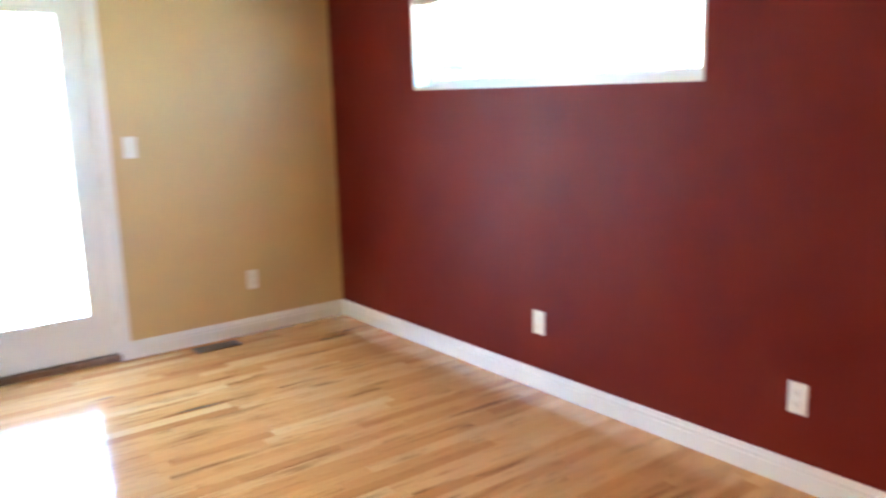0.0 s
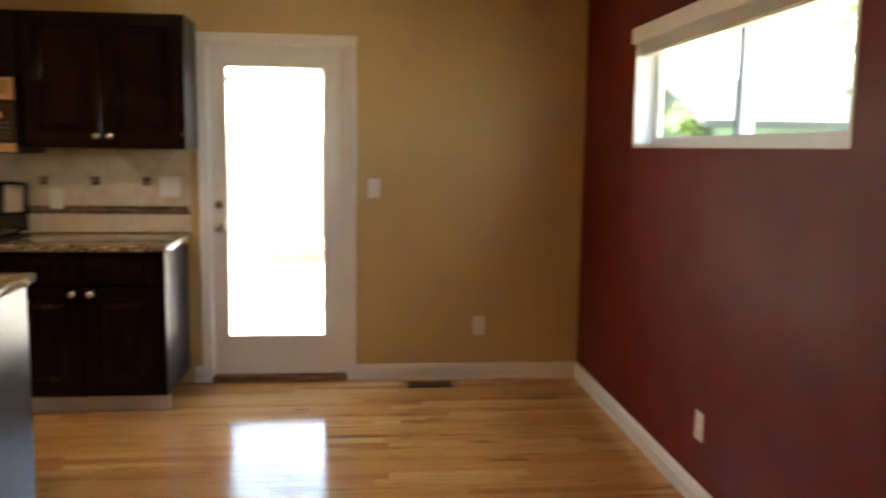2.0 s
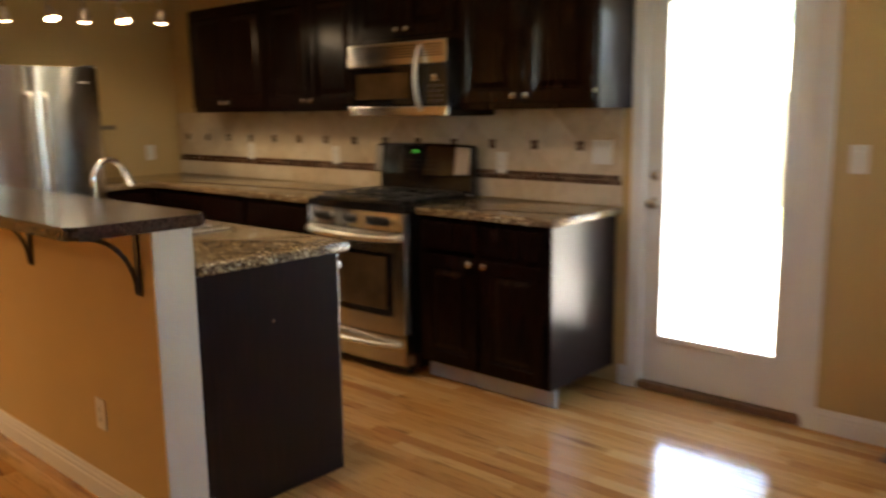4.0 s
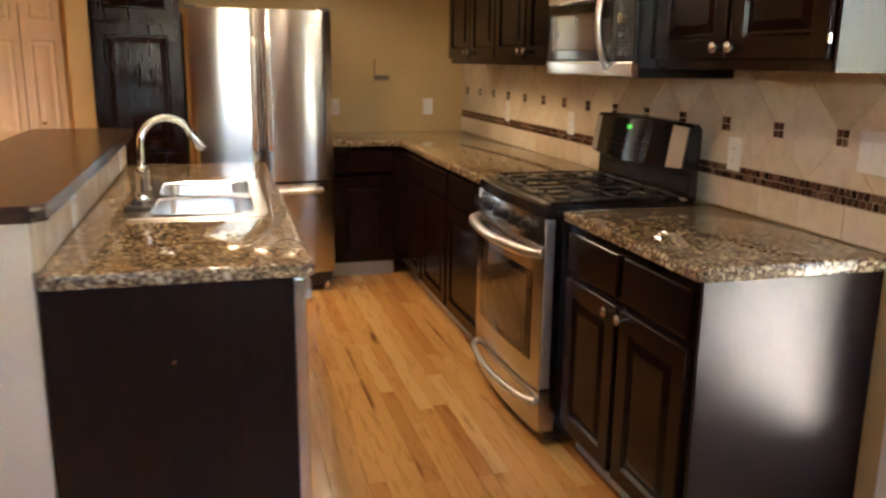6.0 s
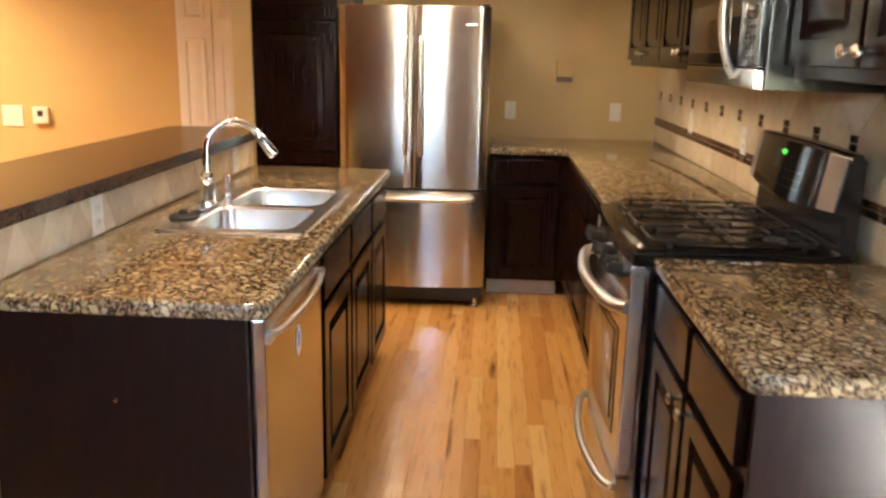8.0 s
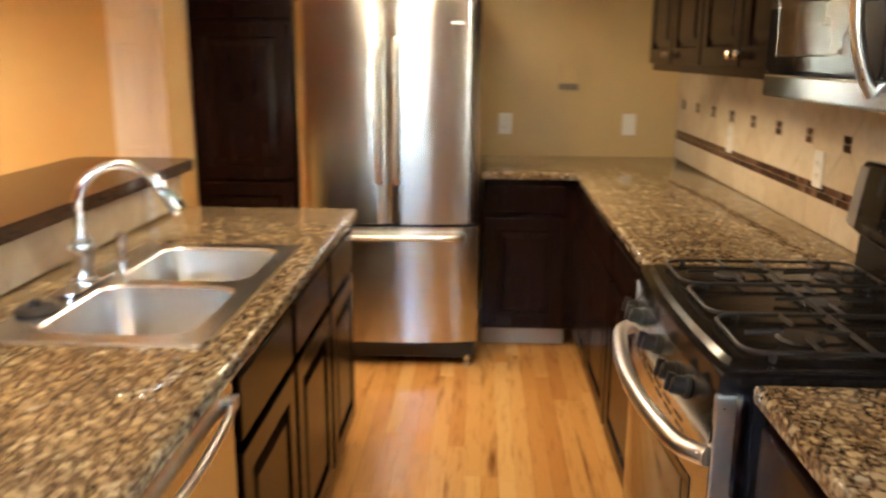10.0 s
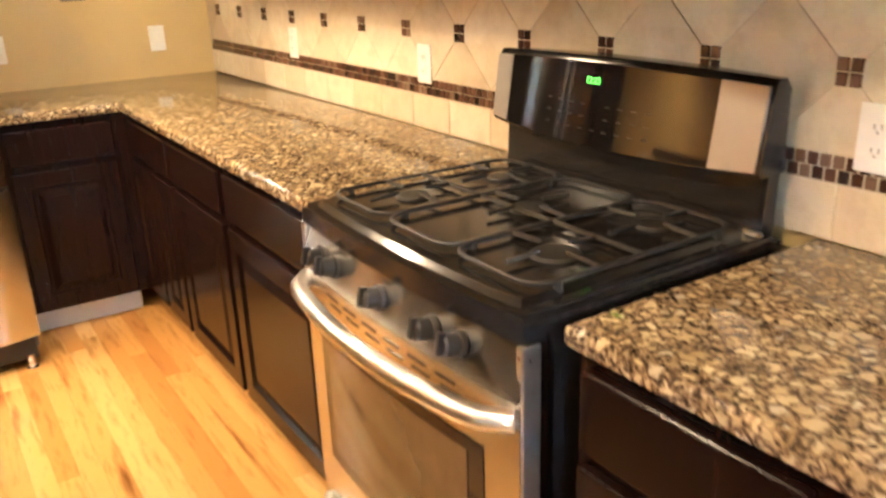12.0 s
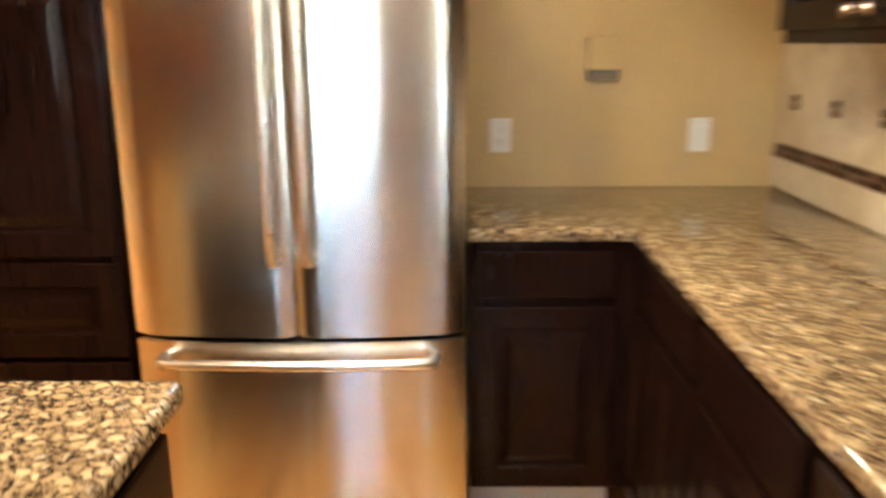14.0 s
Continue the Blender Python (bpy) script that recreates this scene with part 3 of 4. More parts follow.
# ---- microwave ----
def microwave():
    x0, x1, y0, z0, z1 = -3.922, -3.165, -0.385, 1.372, 1.772
    t = thing("microwave", ((x0 + x1) / 2, -0.2, z0), "stainless and black microwave hung over the range", "microwave")
    part("body", B(x0, x1, y0, -0.003, z0, z1, 0.004), BLACK, t)
    part("bottom_strip", B(x0, x1, y0 - 0.028, y0, z0 + 0.002, z0 + 0.055, 0.006), STEEL, t, "stainless lower strip")
    part("top_strip", B(x0, x1, y0 - 0.026, y0, z1 - 0.125, z1 - 0.004, 0.006), STEEL, t, "stainless vented upper strip")
    for i in range(5):
        part("vent_slot", B(x0 + 0.03, x1 - 0.03, y0 - 0.0275, y0 - 0.02, z1 - 0.03 - 0.014 * i, z1 - 0.0245 - 0.014 * i), BLACK, t)
    d = part("door", B(x0, x1 - 0.165, y0 - 0.026, y0, z0 + 0.058, z1 - 0.128, 0.005), DARKGLASS, t, "black glass door")
    part("window", B(x0 + 0.07, x1 - 0.27, y0 - 0.029, y0 - 0.025, z0 + 0.095, z1 - 0.165, 0.004), OVENGLASS, d, "tinted viewing window")
    part("control_panel", B(x1 - 0.162, x1, y0 - 0.026, y0, z0 + 0.058, z1 - 0.128, 0.005), BLACK, t)
    for r in range(4):
        for c in range(3):
            part("button", B(x1 - 0.125 + 0.035 * c, x1 - 0.105 + 0.035 * c, y0 - 0.0285, y0 - 0.025, z0 + 0.075 + 0.026 * r, z0 + 0.088 + 0.026 * r, 0.002), BUTTON, t)
    part("dial", lathe([(0.02, 0), (0.018, 0.014), (0.006, 0.016)], (x1 - 0.08, y0 - 0.026, z0 + 0.20), (0, -1, 0), 16), NICKEL, t, smooth=True)
    xs = x1 - 0.185
    pts = [(xs, y0 - 0.026 - 0.045 * math.sin(math.pi * i / 14) ** 0.7, z0 + 0.03 + (z1 - z0 - 0.06) * i / 14) for i in range(15)]
    part("handle", tube(pts, 0.012), STEEL_H, t, "bowed stainless handle", True)


microwave()


# ---- range ----
def gas_range():
    x0, x1, fy = SX0, SX1, -0.635
    t = thing("gas_range", ((x0 + x1) / 2, -0.3, 0), "stainless gas range with black cooktop set between worktops", "range")
    part("body", B(x0 + 0.004, x1 - 0.004, fy, -0.012, 0.03, 0.885, 0.003), BLACK, t)
    for x in (x0 + 0.06, x1 - 0.06):
        for y in (fy + 0.06, -0.08):
            part("foot", cyl(bmesh.new(), (x, y, 0), (x, y, 0.032), 0.018, seg=12), RUBBER, t)
    cx = (x0 + x1) / 2
    def bow(x):
        return 0.022 * (1 - ((x - cx) / (x1 - cx)) ** 2)
    n = 16
    xs = [x0 + 0.002 + (x1 - x0 - 0.004) * i / n for i in range(n + 1)]
    # cooktop pan with raised, bowed front lip
    out = [(x, fy - 0.030 - bow(x)) for x in xs] + [(x1 - 0.002, -0.06), (x0 + 0.002, -0.06)]
    bm = prism(out, "z", 0.880, 0.922)
    bmesh.ops.bevel(bm, geom=[e for e in bm.edges if abs(e.verts[0].co.z - e.verts[1].co.z) < 1e-6 and e.verts[0].co.z > 0.9], offset=0.011, segments=3, affect="EDGES")
    top = [f for f in bm.faces if f.normal.z > 0.9 and f.calc_area() > 0.2 or f.normal.z < -0.9 and f.calc_center_median().z > 0.9 and f.calc_area() > 0.2]
    if top:
        bmesh.ops.inset_region(bm, faces=top, thickness=0.022, depth=0, use_even_offset=True)
        bmesh.ops.inset_region(bm, faces=top, thickness=0.012, depth=-0.010, use_even_offset=True)
    part("cooktop", bm, BLACK, t, "black enamel cooktop", True)
    # sloped knob strip
    def strip(z0, z1, o0, o1, mat, name, label, back=0.03):
        bm = bmesh.new()
        rows = []
        for x in xs:
            rows.append([bm.verts.new((x, fy - o0 - bow(x), z0)), bm.verts.new((x, fy - o1 - bow(x), z1)), bm.verts.new((x, fy + back, z1)), bm.verts.new((x, fy + back, z0))])
        for a, b in zip(rows, rows[1:]):
            for k in range(4):
                bm.faces.new((a[k], b[k], b[(k + 1) % 4], a[(k + 1) % 4]))
        bm.faces.new(rows[0]), bm.faces.new(rows[-1][::-1])
        return part(name, bm, mat, t, label, True)
    strip(0.785, 0.879, 0.040, 0.022, STEEL, "control_strip", "stainless control strip")
    for f in (0.095, 0.185, 0.437, 0.656, 0.753):
        x = x0 + (x1 - x0) * (f + 0.06)
        k = part("burner_knob", lathe([(0.024, 0), (0.024, 0.008), (0.020, 0.010), (0.019, 0.034), (0.015, 0.038)], (x, fy - 0.032 - bow(x), 0.832), (0, -1, 0.19), 20), IRON, t, "black burner knob", True)
        part("grip", place(B(-0.005, 0.005, -0.046, -0.03, -0.019, 0.019, 0.002), pose(x, fy - 0.032 - bow(x), 0.836, -11, 0, 0)), IRON, k)
    # oven door, window, slots, bowed handle
    dr = strip(0.225, 0.779, 0.036, 0.036, STEEL, "oven_door", "bowed stainless oven door")
    def panel(z0, z1, off, mat, name, lo, hi, lab=""):
        bm = bmesh.new()
        pp = [lo + (hi - lo) * i / n for i in range(n + 1)]
        rows = [[bm.verts.new((x, fy - 0.036 - off - bow(x), z0)), bm.verts.new((x, fy - 0.036 - off - bow(x), z1)), bm.verts.new((x, fy - 0.034 - bow(x), z1)), bm.verts.new((x, fy - 0.034 - bow(x), z0))] for x in pp]
        for a, b in zip(rows, rows[1:]):
            for k in range(4):
                bm.faces.new((a[k], b[k], b[(k + 1) % 4], a[(k + 1) % 4]))
        bm.faces.new(rows[0]), bm.faces.new(rows[-1][::-1])
        return part(name, bm, mat, dr, lab, True)
    panel(0.325, 0.668, 0.002, DARKGLASS, "window_border", x0 + 0.085, x1 - 0.085)
    panel(0.36, 0.645, 0.004, OVENGLASS, "window", x0 + 0.125, x1 - 0.125, "brown tinted oven window")
    for row in range(2):
        for i in range(6):
            a = x0 + 0.14 + i * 0.085 + row * 0.012
            panel(0.752 - 0.018 * row, 0.757 - 0.018 * row, 0.0015, BLACK, "vent_slot", a, a + 0.055)
    def bar(z, span, lift, r, name, parent):
        pts = []
        for i in range(21):
            s = i / 20
            x = x0 + span + (x1 - x0 - 2 * span) * s
            end = min(1, min(s, 1 - s) / 0.08)
            pts.append((x, fy - 0.036 - bow(x) - lift * math.sin(end * math.pi / 2) - 0.022 * math.sin(math.pi * s), z - 0.006 * math.sin(math.pi * s)))
        part(name, tube(pts, r, 12), STEEL_H, parent, "bowed stainless bar handle", True)
    bar(0.752, 0.012, 0.034, 0.0195, "oven_handle", dr)
    d2 = strip(0.062, 0.218, 0.034, 0.034, STEEL, "storage_drawer", "stainless storage drawer")
    bar(0.175, 0.03, 0.022, 0.013, "drawer_handle", d2)
    for x in (x0, x1):
        s = 1 if x > cx else -1
        part("door_edge", B(x - 0.014 * s, x + 0.001 * s, fy - 0.034, fy + 0.004, 0.235, 0.876, 0.004), STEEL_H, t, "bright steel edge strip")
    # back guard: a set-back riser under a head that bows forward and leans back
    riser = prism([(-0.108, 0.918), (-0.060, 0.918), (-0.060, 1.07), (-0.100, 1.07)], "x", x0 + 0.016, x1 - 0.016)
    bmesh.ops.bevel(riser, geom=[e for e in riser.edges if abs(e.verts[0].co.x - e.verts[1].co.x) < 1e-6], offset=0.006, segments=2, affect="EDGES")
    part("riser", riser, BLACK, t, "black enamel riser behind the cooktop")

    def head(lo, hi, proud, z0, z1, mat, name, par, lab="", back=False):
        """A length of the bowed head; 'back' closes it against the wall side."""
        bm, rows = bmesh.new(), []
        for i in range(n + 1):
            x = lo + (hi - lo) * i / n
            u = (x - cx) / (x1 - cx)
            f = -0.128 - 0.030 * (1 - u * u)
            drop = 0.012 * (1 - u * u)
            zb, zt = z0 - drop, z1 + 0.010 * (1 - u * u)
            lean = 0.150
            yb, yt = f - proud, f - proud + lean * (zt - zb)
            if back:
                outline = [(yb + 0.006, zb), (yb, zb + 0.008), (yt, zt - 0.010), (yt + 0.008, zt), (-0.078, zt), (-0.062, zt - 0.02), (-0.062, zb)]
            else:
                outline = [(yb, zb), (yt, zt), (yt + proud + 0.002, zt), (yb + proud + 0.002, zb)]
            rows.append([bm.verts.new((x, y, z)) for y, z in outline])
        k = len(rows[0])
        for a, b in zip(rows, rows[1:]):
            for q in range(k):
                bm.faces.new((a[q], b[q], b[(q + 1) % k], a[(q + 1) % k]))
        bm.faces.new(rows[0]), bm.faces.new(rows[-1][::-1])
        return part(name, bm, mat, par, lab, True)
    g = head(x0 - 0.008, x1 - 0.012, 0.0, 1.035, 1.205, BLACK, "back_guard", t, "black enamel back guard", True)
    head(x0 - 0.006, x0 + 0.060, 0.004, 1.046, 1.192, CAP_STEEL, "steel_end", g, "stainless end cap")
    head(x1 - 0.112, x1 - 0.020, 0.004, 1.046, 1.192, CAP_STEEL, "steel_end", g, "stainless end cap")
    face = head(x0 + 0.062, x1 - 0.114, 0.003, 1.046, 1.192, DARKGLASS, "touch_panel", g, "black glass touch panel")
    ang = math.degrees(math.atan(0.150))
    def onface(a, b, c, d, thick, mat, name, par, lab=""):
        u = ((a + b) / 2 - cx) / (x1 - cx)
        return part(name, place(B(a, b, -thick, 0.004, c, d, 0.001, 1), pose(0, -0.128 - 0.030 * (1 - u * u), 1.046 - 0.012 * (1 - u * u), -ang, 0, 0)), mat, par, lab)
    cu = bpy.data.curves.new("clock_digits", "FONT")
    cu.body, cu.size, cu.extrude, cu.align_x = "12:23", 0.019, 0.0004, "CENTER"
    dig = new("clock_digits", cu)
    dig.data.materials.append(DIGIT)
    dig.matrix_world = pose(cx - 0.03, -0.158, 1.034, -ang, 0, 0) @ pose(0, -0.0045, 0.128, 90, 0, 0)
    dig.parent = face
    tagged(dig, "green clock digits")
    for r in range(3):
        for c in range(9):
            if c != 4 or r < 1:
                a = cx - 0.17 + c * 0.036
                onface(a, a + 0.016, 0.03 + 0.026 * r, 0.033 + 0.026 * r, 0.0036, BUTTON, "print_mark", face)
    part("lower_trim", B(x0 + 0.01, x1 - 0.01, -0.116, -0.103, 0.924, 0.932, 0.003), STEEL_H, t, "thin steel trim at the cooktop back")
    # burners and grates
    spots = [(0.20, -0.47, 0.045), (0.80, -0.47, 0.055), (0.20, -0.23, 0.038), (0.80, -0.23, 0.04), (0.5, -0.335, 0.05)]
    for f, y, r in spots:
        x = x0 + (x1 - x0) * f
        b = part("burner", lathe([(r * 1.35, 0), (r * 1.3, 0.006), (r, 0.008), (r, 0.016), (r * 0.9, 0.018)], (x, y, 0.912), seg=24), STEEL_S, t, "aluminium burner ring", True)
        part("burner_cap", lathe([(r * 0.82, 0), (r * 0.85, 0.004), (r * 0.75, 0.009), (r * 0.2, 0.010)], (x, y, 0.930), seg=24), IRON, b, "black burner cap", True)
    for k in range(3):
        a, b = x0 + 0.04 + k * 0.2317, x0 + 0.04 + (k + 1) * 0.2317 - 0.006
        y0, y1, z = -0.610, -0.135, 0.943
        loop = [(u, v, z) for u, v in rounded(a, b, y0, y1, 0.045, 5)]
        gr = part("grate", tube(loop + loop[:2], 0.0042, 8), IRON, t, "cast iron grate", True)
        m, h = (a + b) / 2, (y0 + y1) / 2
        part("grate_bar", tube([(a, h, z), (b, h, z)], 0.005, 8), IRON, gr)
        centres = (y0 + 0.14, y1 - 0.10) if k != 1 else (h + 0.038,)
        for yc in centres:
            for ang in (0, 90, 180, 270):
                du, dv = math.cos(radians(ang)), math.sin(radians(ang))
                reach = (b - a) / 2 if ang in (0, 180) else 0.105
                part("grate_bar", tube([(m + du * reach, yc + dv * reach, z), (m + du * 0.055, yc + dv * 0.055, z + 0.002), (m + du * 0.034, yc + dv * 0.034, z + 0.004)], [0.0047, 0.0047, 0.0036], 8), IRON, gr)
        for px, py in ((a, y0 + 0.05), (b, y0 + 0.05), (a, y1 - 0.05), (b, y1 - 0.05)):
            part("grate_foot", tube([(px, py, z), (px, py, 0.911)], [0.007, 0.009], 8), IRON, gr)


gas_range()


# ---- fridge ----
def fridge():
    y0, y1, fx, top = -1.935, -1.102, -5.62, 1.70
    t = thing("fridge", (-6.0, (y0 + y1) / 2, 0), "stainless french-door fridge with bottom freezer drawer", "fridge")
    part("case", B(W + 0.03, fx - 0.012, y0 + 0.006, y1 - 0.006, 0.06, top - 0.012, 0.006), plain("dark grey appliance case", (0.10, 0.10, 0.10), 0.4), t)
    def bowed(a, b, z0, z1, name, lab):
        n, bm = 14, bmesh.new()
        c, half = (y0 + y1) / 2, (y1 - y0) / 2
        out = [(fx, a), (fx, b)]
        for i in range(n + 1):
            y = b + (a - b) * i / n
            u = abs((y - c) / half)
            edge = 0.012 * max(0.0, 1 - min(y - a, b - y) / 0.014) ** 2
            out.append((fx + 0.048 + 0.034 * (1 - u * u) - edge, y))
        bm = prism(out, "z", z0, z1)
        bmesh.ops.bevel(bm, geom=[e for e in bm.edges if abs(e.verts[0].co.z - e.verts[1].co.z) < 1e-6], offset=0.005, segments=2, affect="EDGES")
        return part(name, bm, STEEL, t, lab, True)
    mid = (y0 + y1) / 2
    dl = bowed(y0, mid - 0.003, 0.702, top, "door", "bowed stainless upper door")
    dr = bowed(mid + 0.003, y1, 0.702, top, "door", "bowed stainless upper door")
    fz = bowed(y0, y1, 0.125, 0.690, "freezer_drawer", "bowed stainless freezer drawer")
    hx = fx + 0.082
    for d, y in ((dl, mid - 0.042), (dr, mid + 0.042)):
        pts = [(hx - 0.008, y, 0.895), (hx + 0.036, y, 0.905)] + [(hx + 0.048, y, 0.93 + 0.57 * i / 8) for i in range(9)] + [(hx + 0.036, y, 1.525), (hx - 0.008, y, 1.535)]
        part("handle", tube(pts, 0.0125, 12), STEEL_H, d, "tall stainless bar handle", True)
    pts = [(hx - 0.03, y0 + 0.075, 0.648), (hx + 0.024, y0 + 0.082, 0.648)] + [(hx + 0.036 + 0.012 * math.sin(math.pi * i / 10), y0 + 0.10 + (y1 - y0 - 0.20) * i / 10, 0.648) for i in range(11)] + [(hx + 0.024, y1 - 0.082, 0.648), (hx - 0.03, y1 - 0.075, 0.648)]
    part("handle", tube(pts, 0.013, 12), STEEL_H, fz, "stainless bar handle", True)
    part("badge", B(fx + 0.060, fx + 0.0745, y1 - 0.135, y1 - 0.075, 1.598, 1.61, 0.002), STEEL_H, dr, "small bright oval badge")
    part("grille", B(fx - 0.02, fx + 0.03, y0 + 0.02, y1 - 0.02, 0.035, 0.118, 0.004), RUBBER, t, "dark toe grille")
    for y in (y0 + 0.05, y1 - 0.05):
        part("foot", lathe([(0.02, 0), (0.022, 0.01), (0.012, 0.014), (0.012, 0.06)], (fx + 0.045, y, 0), seg=14), STEEL_S, t, "levelling foot", True)
        part("rear_roller", cyl(bmesh.new(), (-6.35, y - 0.012, 0.03), (-6.35, y + 0.012, 0.03), 0.03, seg=14), RUBBER, t)
    for y in (y0 + 0.04, y1 - 0.04):
        part("hinge_cover", B(fx - 0.06, fx + 0.04, y - 0.03, y + 0.03, top - 0.012, top + 0.014, 0.005), RUBBER, t)


fridge()


# ---- pantry cabinet ----
def pantry():
    m = front("w", (-5.60, -2.428, 0))
    w = 0.478
    t = thing("pantry_cabinet", (-5.6, -2.2, 0), "tall dark espresso pantry cabinet beside the fridge", "pantry cabinet")
    part("body", place(B(0, w, 0, 0.92, 0.10, 2.14, 0.003), m), ESPRESSO, t)
    part("toe_kick", place(B(0, w, 0.06, 0.075, 0, 0.098), m), KICK, t, "pale painted toe kick")
    for a, b in ((0.115, 0.62), (0.635, 0.885), (0.90, 1.605), (1.625, 2.12)):
        part("door", place(place(raised(w - 0.02, b - a), pose(0.01, 0, a)), m), ESPRESSO, t)


pantry()

# ---- island ----
IY = -1.585
sink_hole = [(-3.35, -1.65), (-4.14, -1.65), (-4.14, -2.02), (-3.35, -2.02)]
worktop("island_worktop", [(-2.69, -2.212), (-2.665, -2.212), (-2.65, -2.20), (-2.65, -1.575), (-2.656, -1.556), (-2.675, -1.548), (-4.79, -1.548), (-4.80, -1.56), (-4.80, -2.212)], "speckled brown granite island worktop around the sink", sink_hole)
solo("island_end_panel", B(-2.70, -2.678, -2.211, IY - 0.018, 0, CB - 0.003, 0.003), DULL, "dark espresso island end panel down to the floor", "end panel")
solo("panel_screw_cap", lathe([(0.006, 0), (0.005, 0.003), (0.002, 0.004)], (-2.678, -1.91, 0.665), (1, 0, 0), 12), NICKEL, "small screw cap on the island end panel", "screw cap", smooth=True)


def dishwasher():
    x0, x1 = -3.315, -2.705
    t = thing("dishwasher", ((x0 + x1) / 2, -1.85, 0), "stainless dishwasher under the island worktop", "dishwasher")
    part("tub", B(x0, x1, -2.165, IY - 0.02, 0.10, 0.868), BLACK, t)
    part("toe_panel", B(x0, x1, IY - 0.085, IY - 0.07, 0.0, 0.098), BLACK, t)
    d = part("door", B(x0 + 0.004, x1 - 0.004, IY - 0.02, IY + 0.016, 0.105, 0.86, 0.006), STEEL, t, "stainless dishwasher door")
    n = 16
    pts = [(x0 + 0.02 + (x1 - x0 - 0.04) * i / n, IY + 0.016 + 0.012 * math.sin(math.pi * min(1, min(i, n - i) / 2) / 2) + 0.010 * math.sin(math.pi * i / n), 0.815 - 0.012 * math.sin(math.pi * i / n)) for i in range(n + 1)]
    part("handle", tube(pts, 0.009, 12), STEEL_H, d, "bowed bar handle", True)
    for x in (x0 + 0.025, x1 - 0.025):
        part("handle_end", B(x - 0.02, x + 0.02, IY + 0.014, IY + 0.030, 0.80, 0.828, 0.006), STEEL_H, d)
    part("sticker", prism([(-3.02 + 0.028 * math.cos(a * math.pi / 12), 0.70 + 0.042 * math.sin(a * math.pi / 12)) for a in range(24)], "y", IY + 0.0165, IY + 0.0175), PLATE, d, "white oval sticker")
    part("sticker_print", prism([(-3.02 + 0.012 * math.cos(a * math.pi / 8), 0.705 + 0.024 * math.sin(a * math.pi / 8)) for a in range(16)], "y", IY + 0.0176, IY + 0.0182), plain("blue print", (0.25, 0.33, 0.5), 0.5), d)


dishwasher()
base_unit("base_cabinet", front("s", (-3.325, IY, 0)), 0.98, 2, 2, depth=0.585, label="dark espresso sink cabinet with two doors in the island", knobs=False, hollow=True)
base_unit("base_cabinet", front("s", (-4.31, IY, 0)), 0.47, 1, 1, depth=0.585, label="dark espresso narrow base cabinet at the island end", knobs=False)

# bar top on the half wall
bm = prism(rounded(-4.87, -2.64, -2.625, -2.170, 0.03, 5), "z", 1.045, 1.086)
bmesh.ops.bevel(bm, geom=[e for e in bm.edges if abs(e.verts[0].co.z - e.verts[1].co.z) < 1e-6], offset=0.012, segments=3, affect="EDGES")
solo("breakfast_bar_top", bm, BARTOP, "dark brown polished breakfast bar top on the half wall", "bar top", smooth=True)


def bracket(x):
    t = thing("bar_bracket", (x, -2.36, 0.75), "black iron bracket curving under the bar top", "bracket", "bar brackets")
    part("wall_arm", B(x - 0.016, x + 0.016, -2.364, -2.356, 0.825, 1.044, 0.002), IRON, t)
    part("top_arm", B(x - 0.016, x + 0.016, -2.58, -2.365, 1.036, 1.044, 0.002), IRON, t)
    part("curved_brace", tube([(x, -2.366 - 0.17 * (1 - math.cos(a * math.pi / 20)), 0.835 + 0.197 * math.sin(a * math.pi / 20)) for a in range(11)], 0.008, 8), IRON, t, smooth=True)


for bx in (-2.77, -3.62, -4.45):
    bracket(bx)


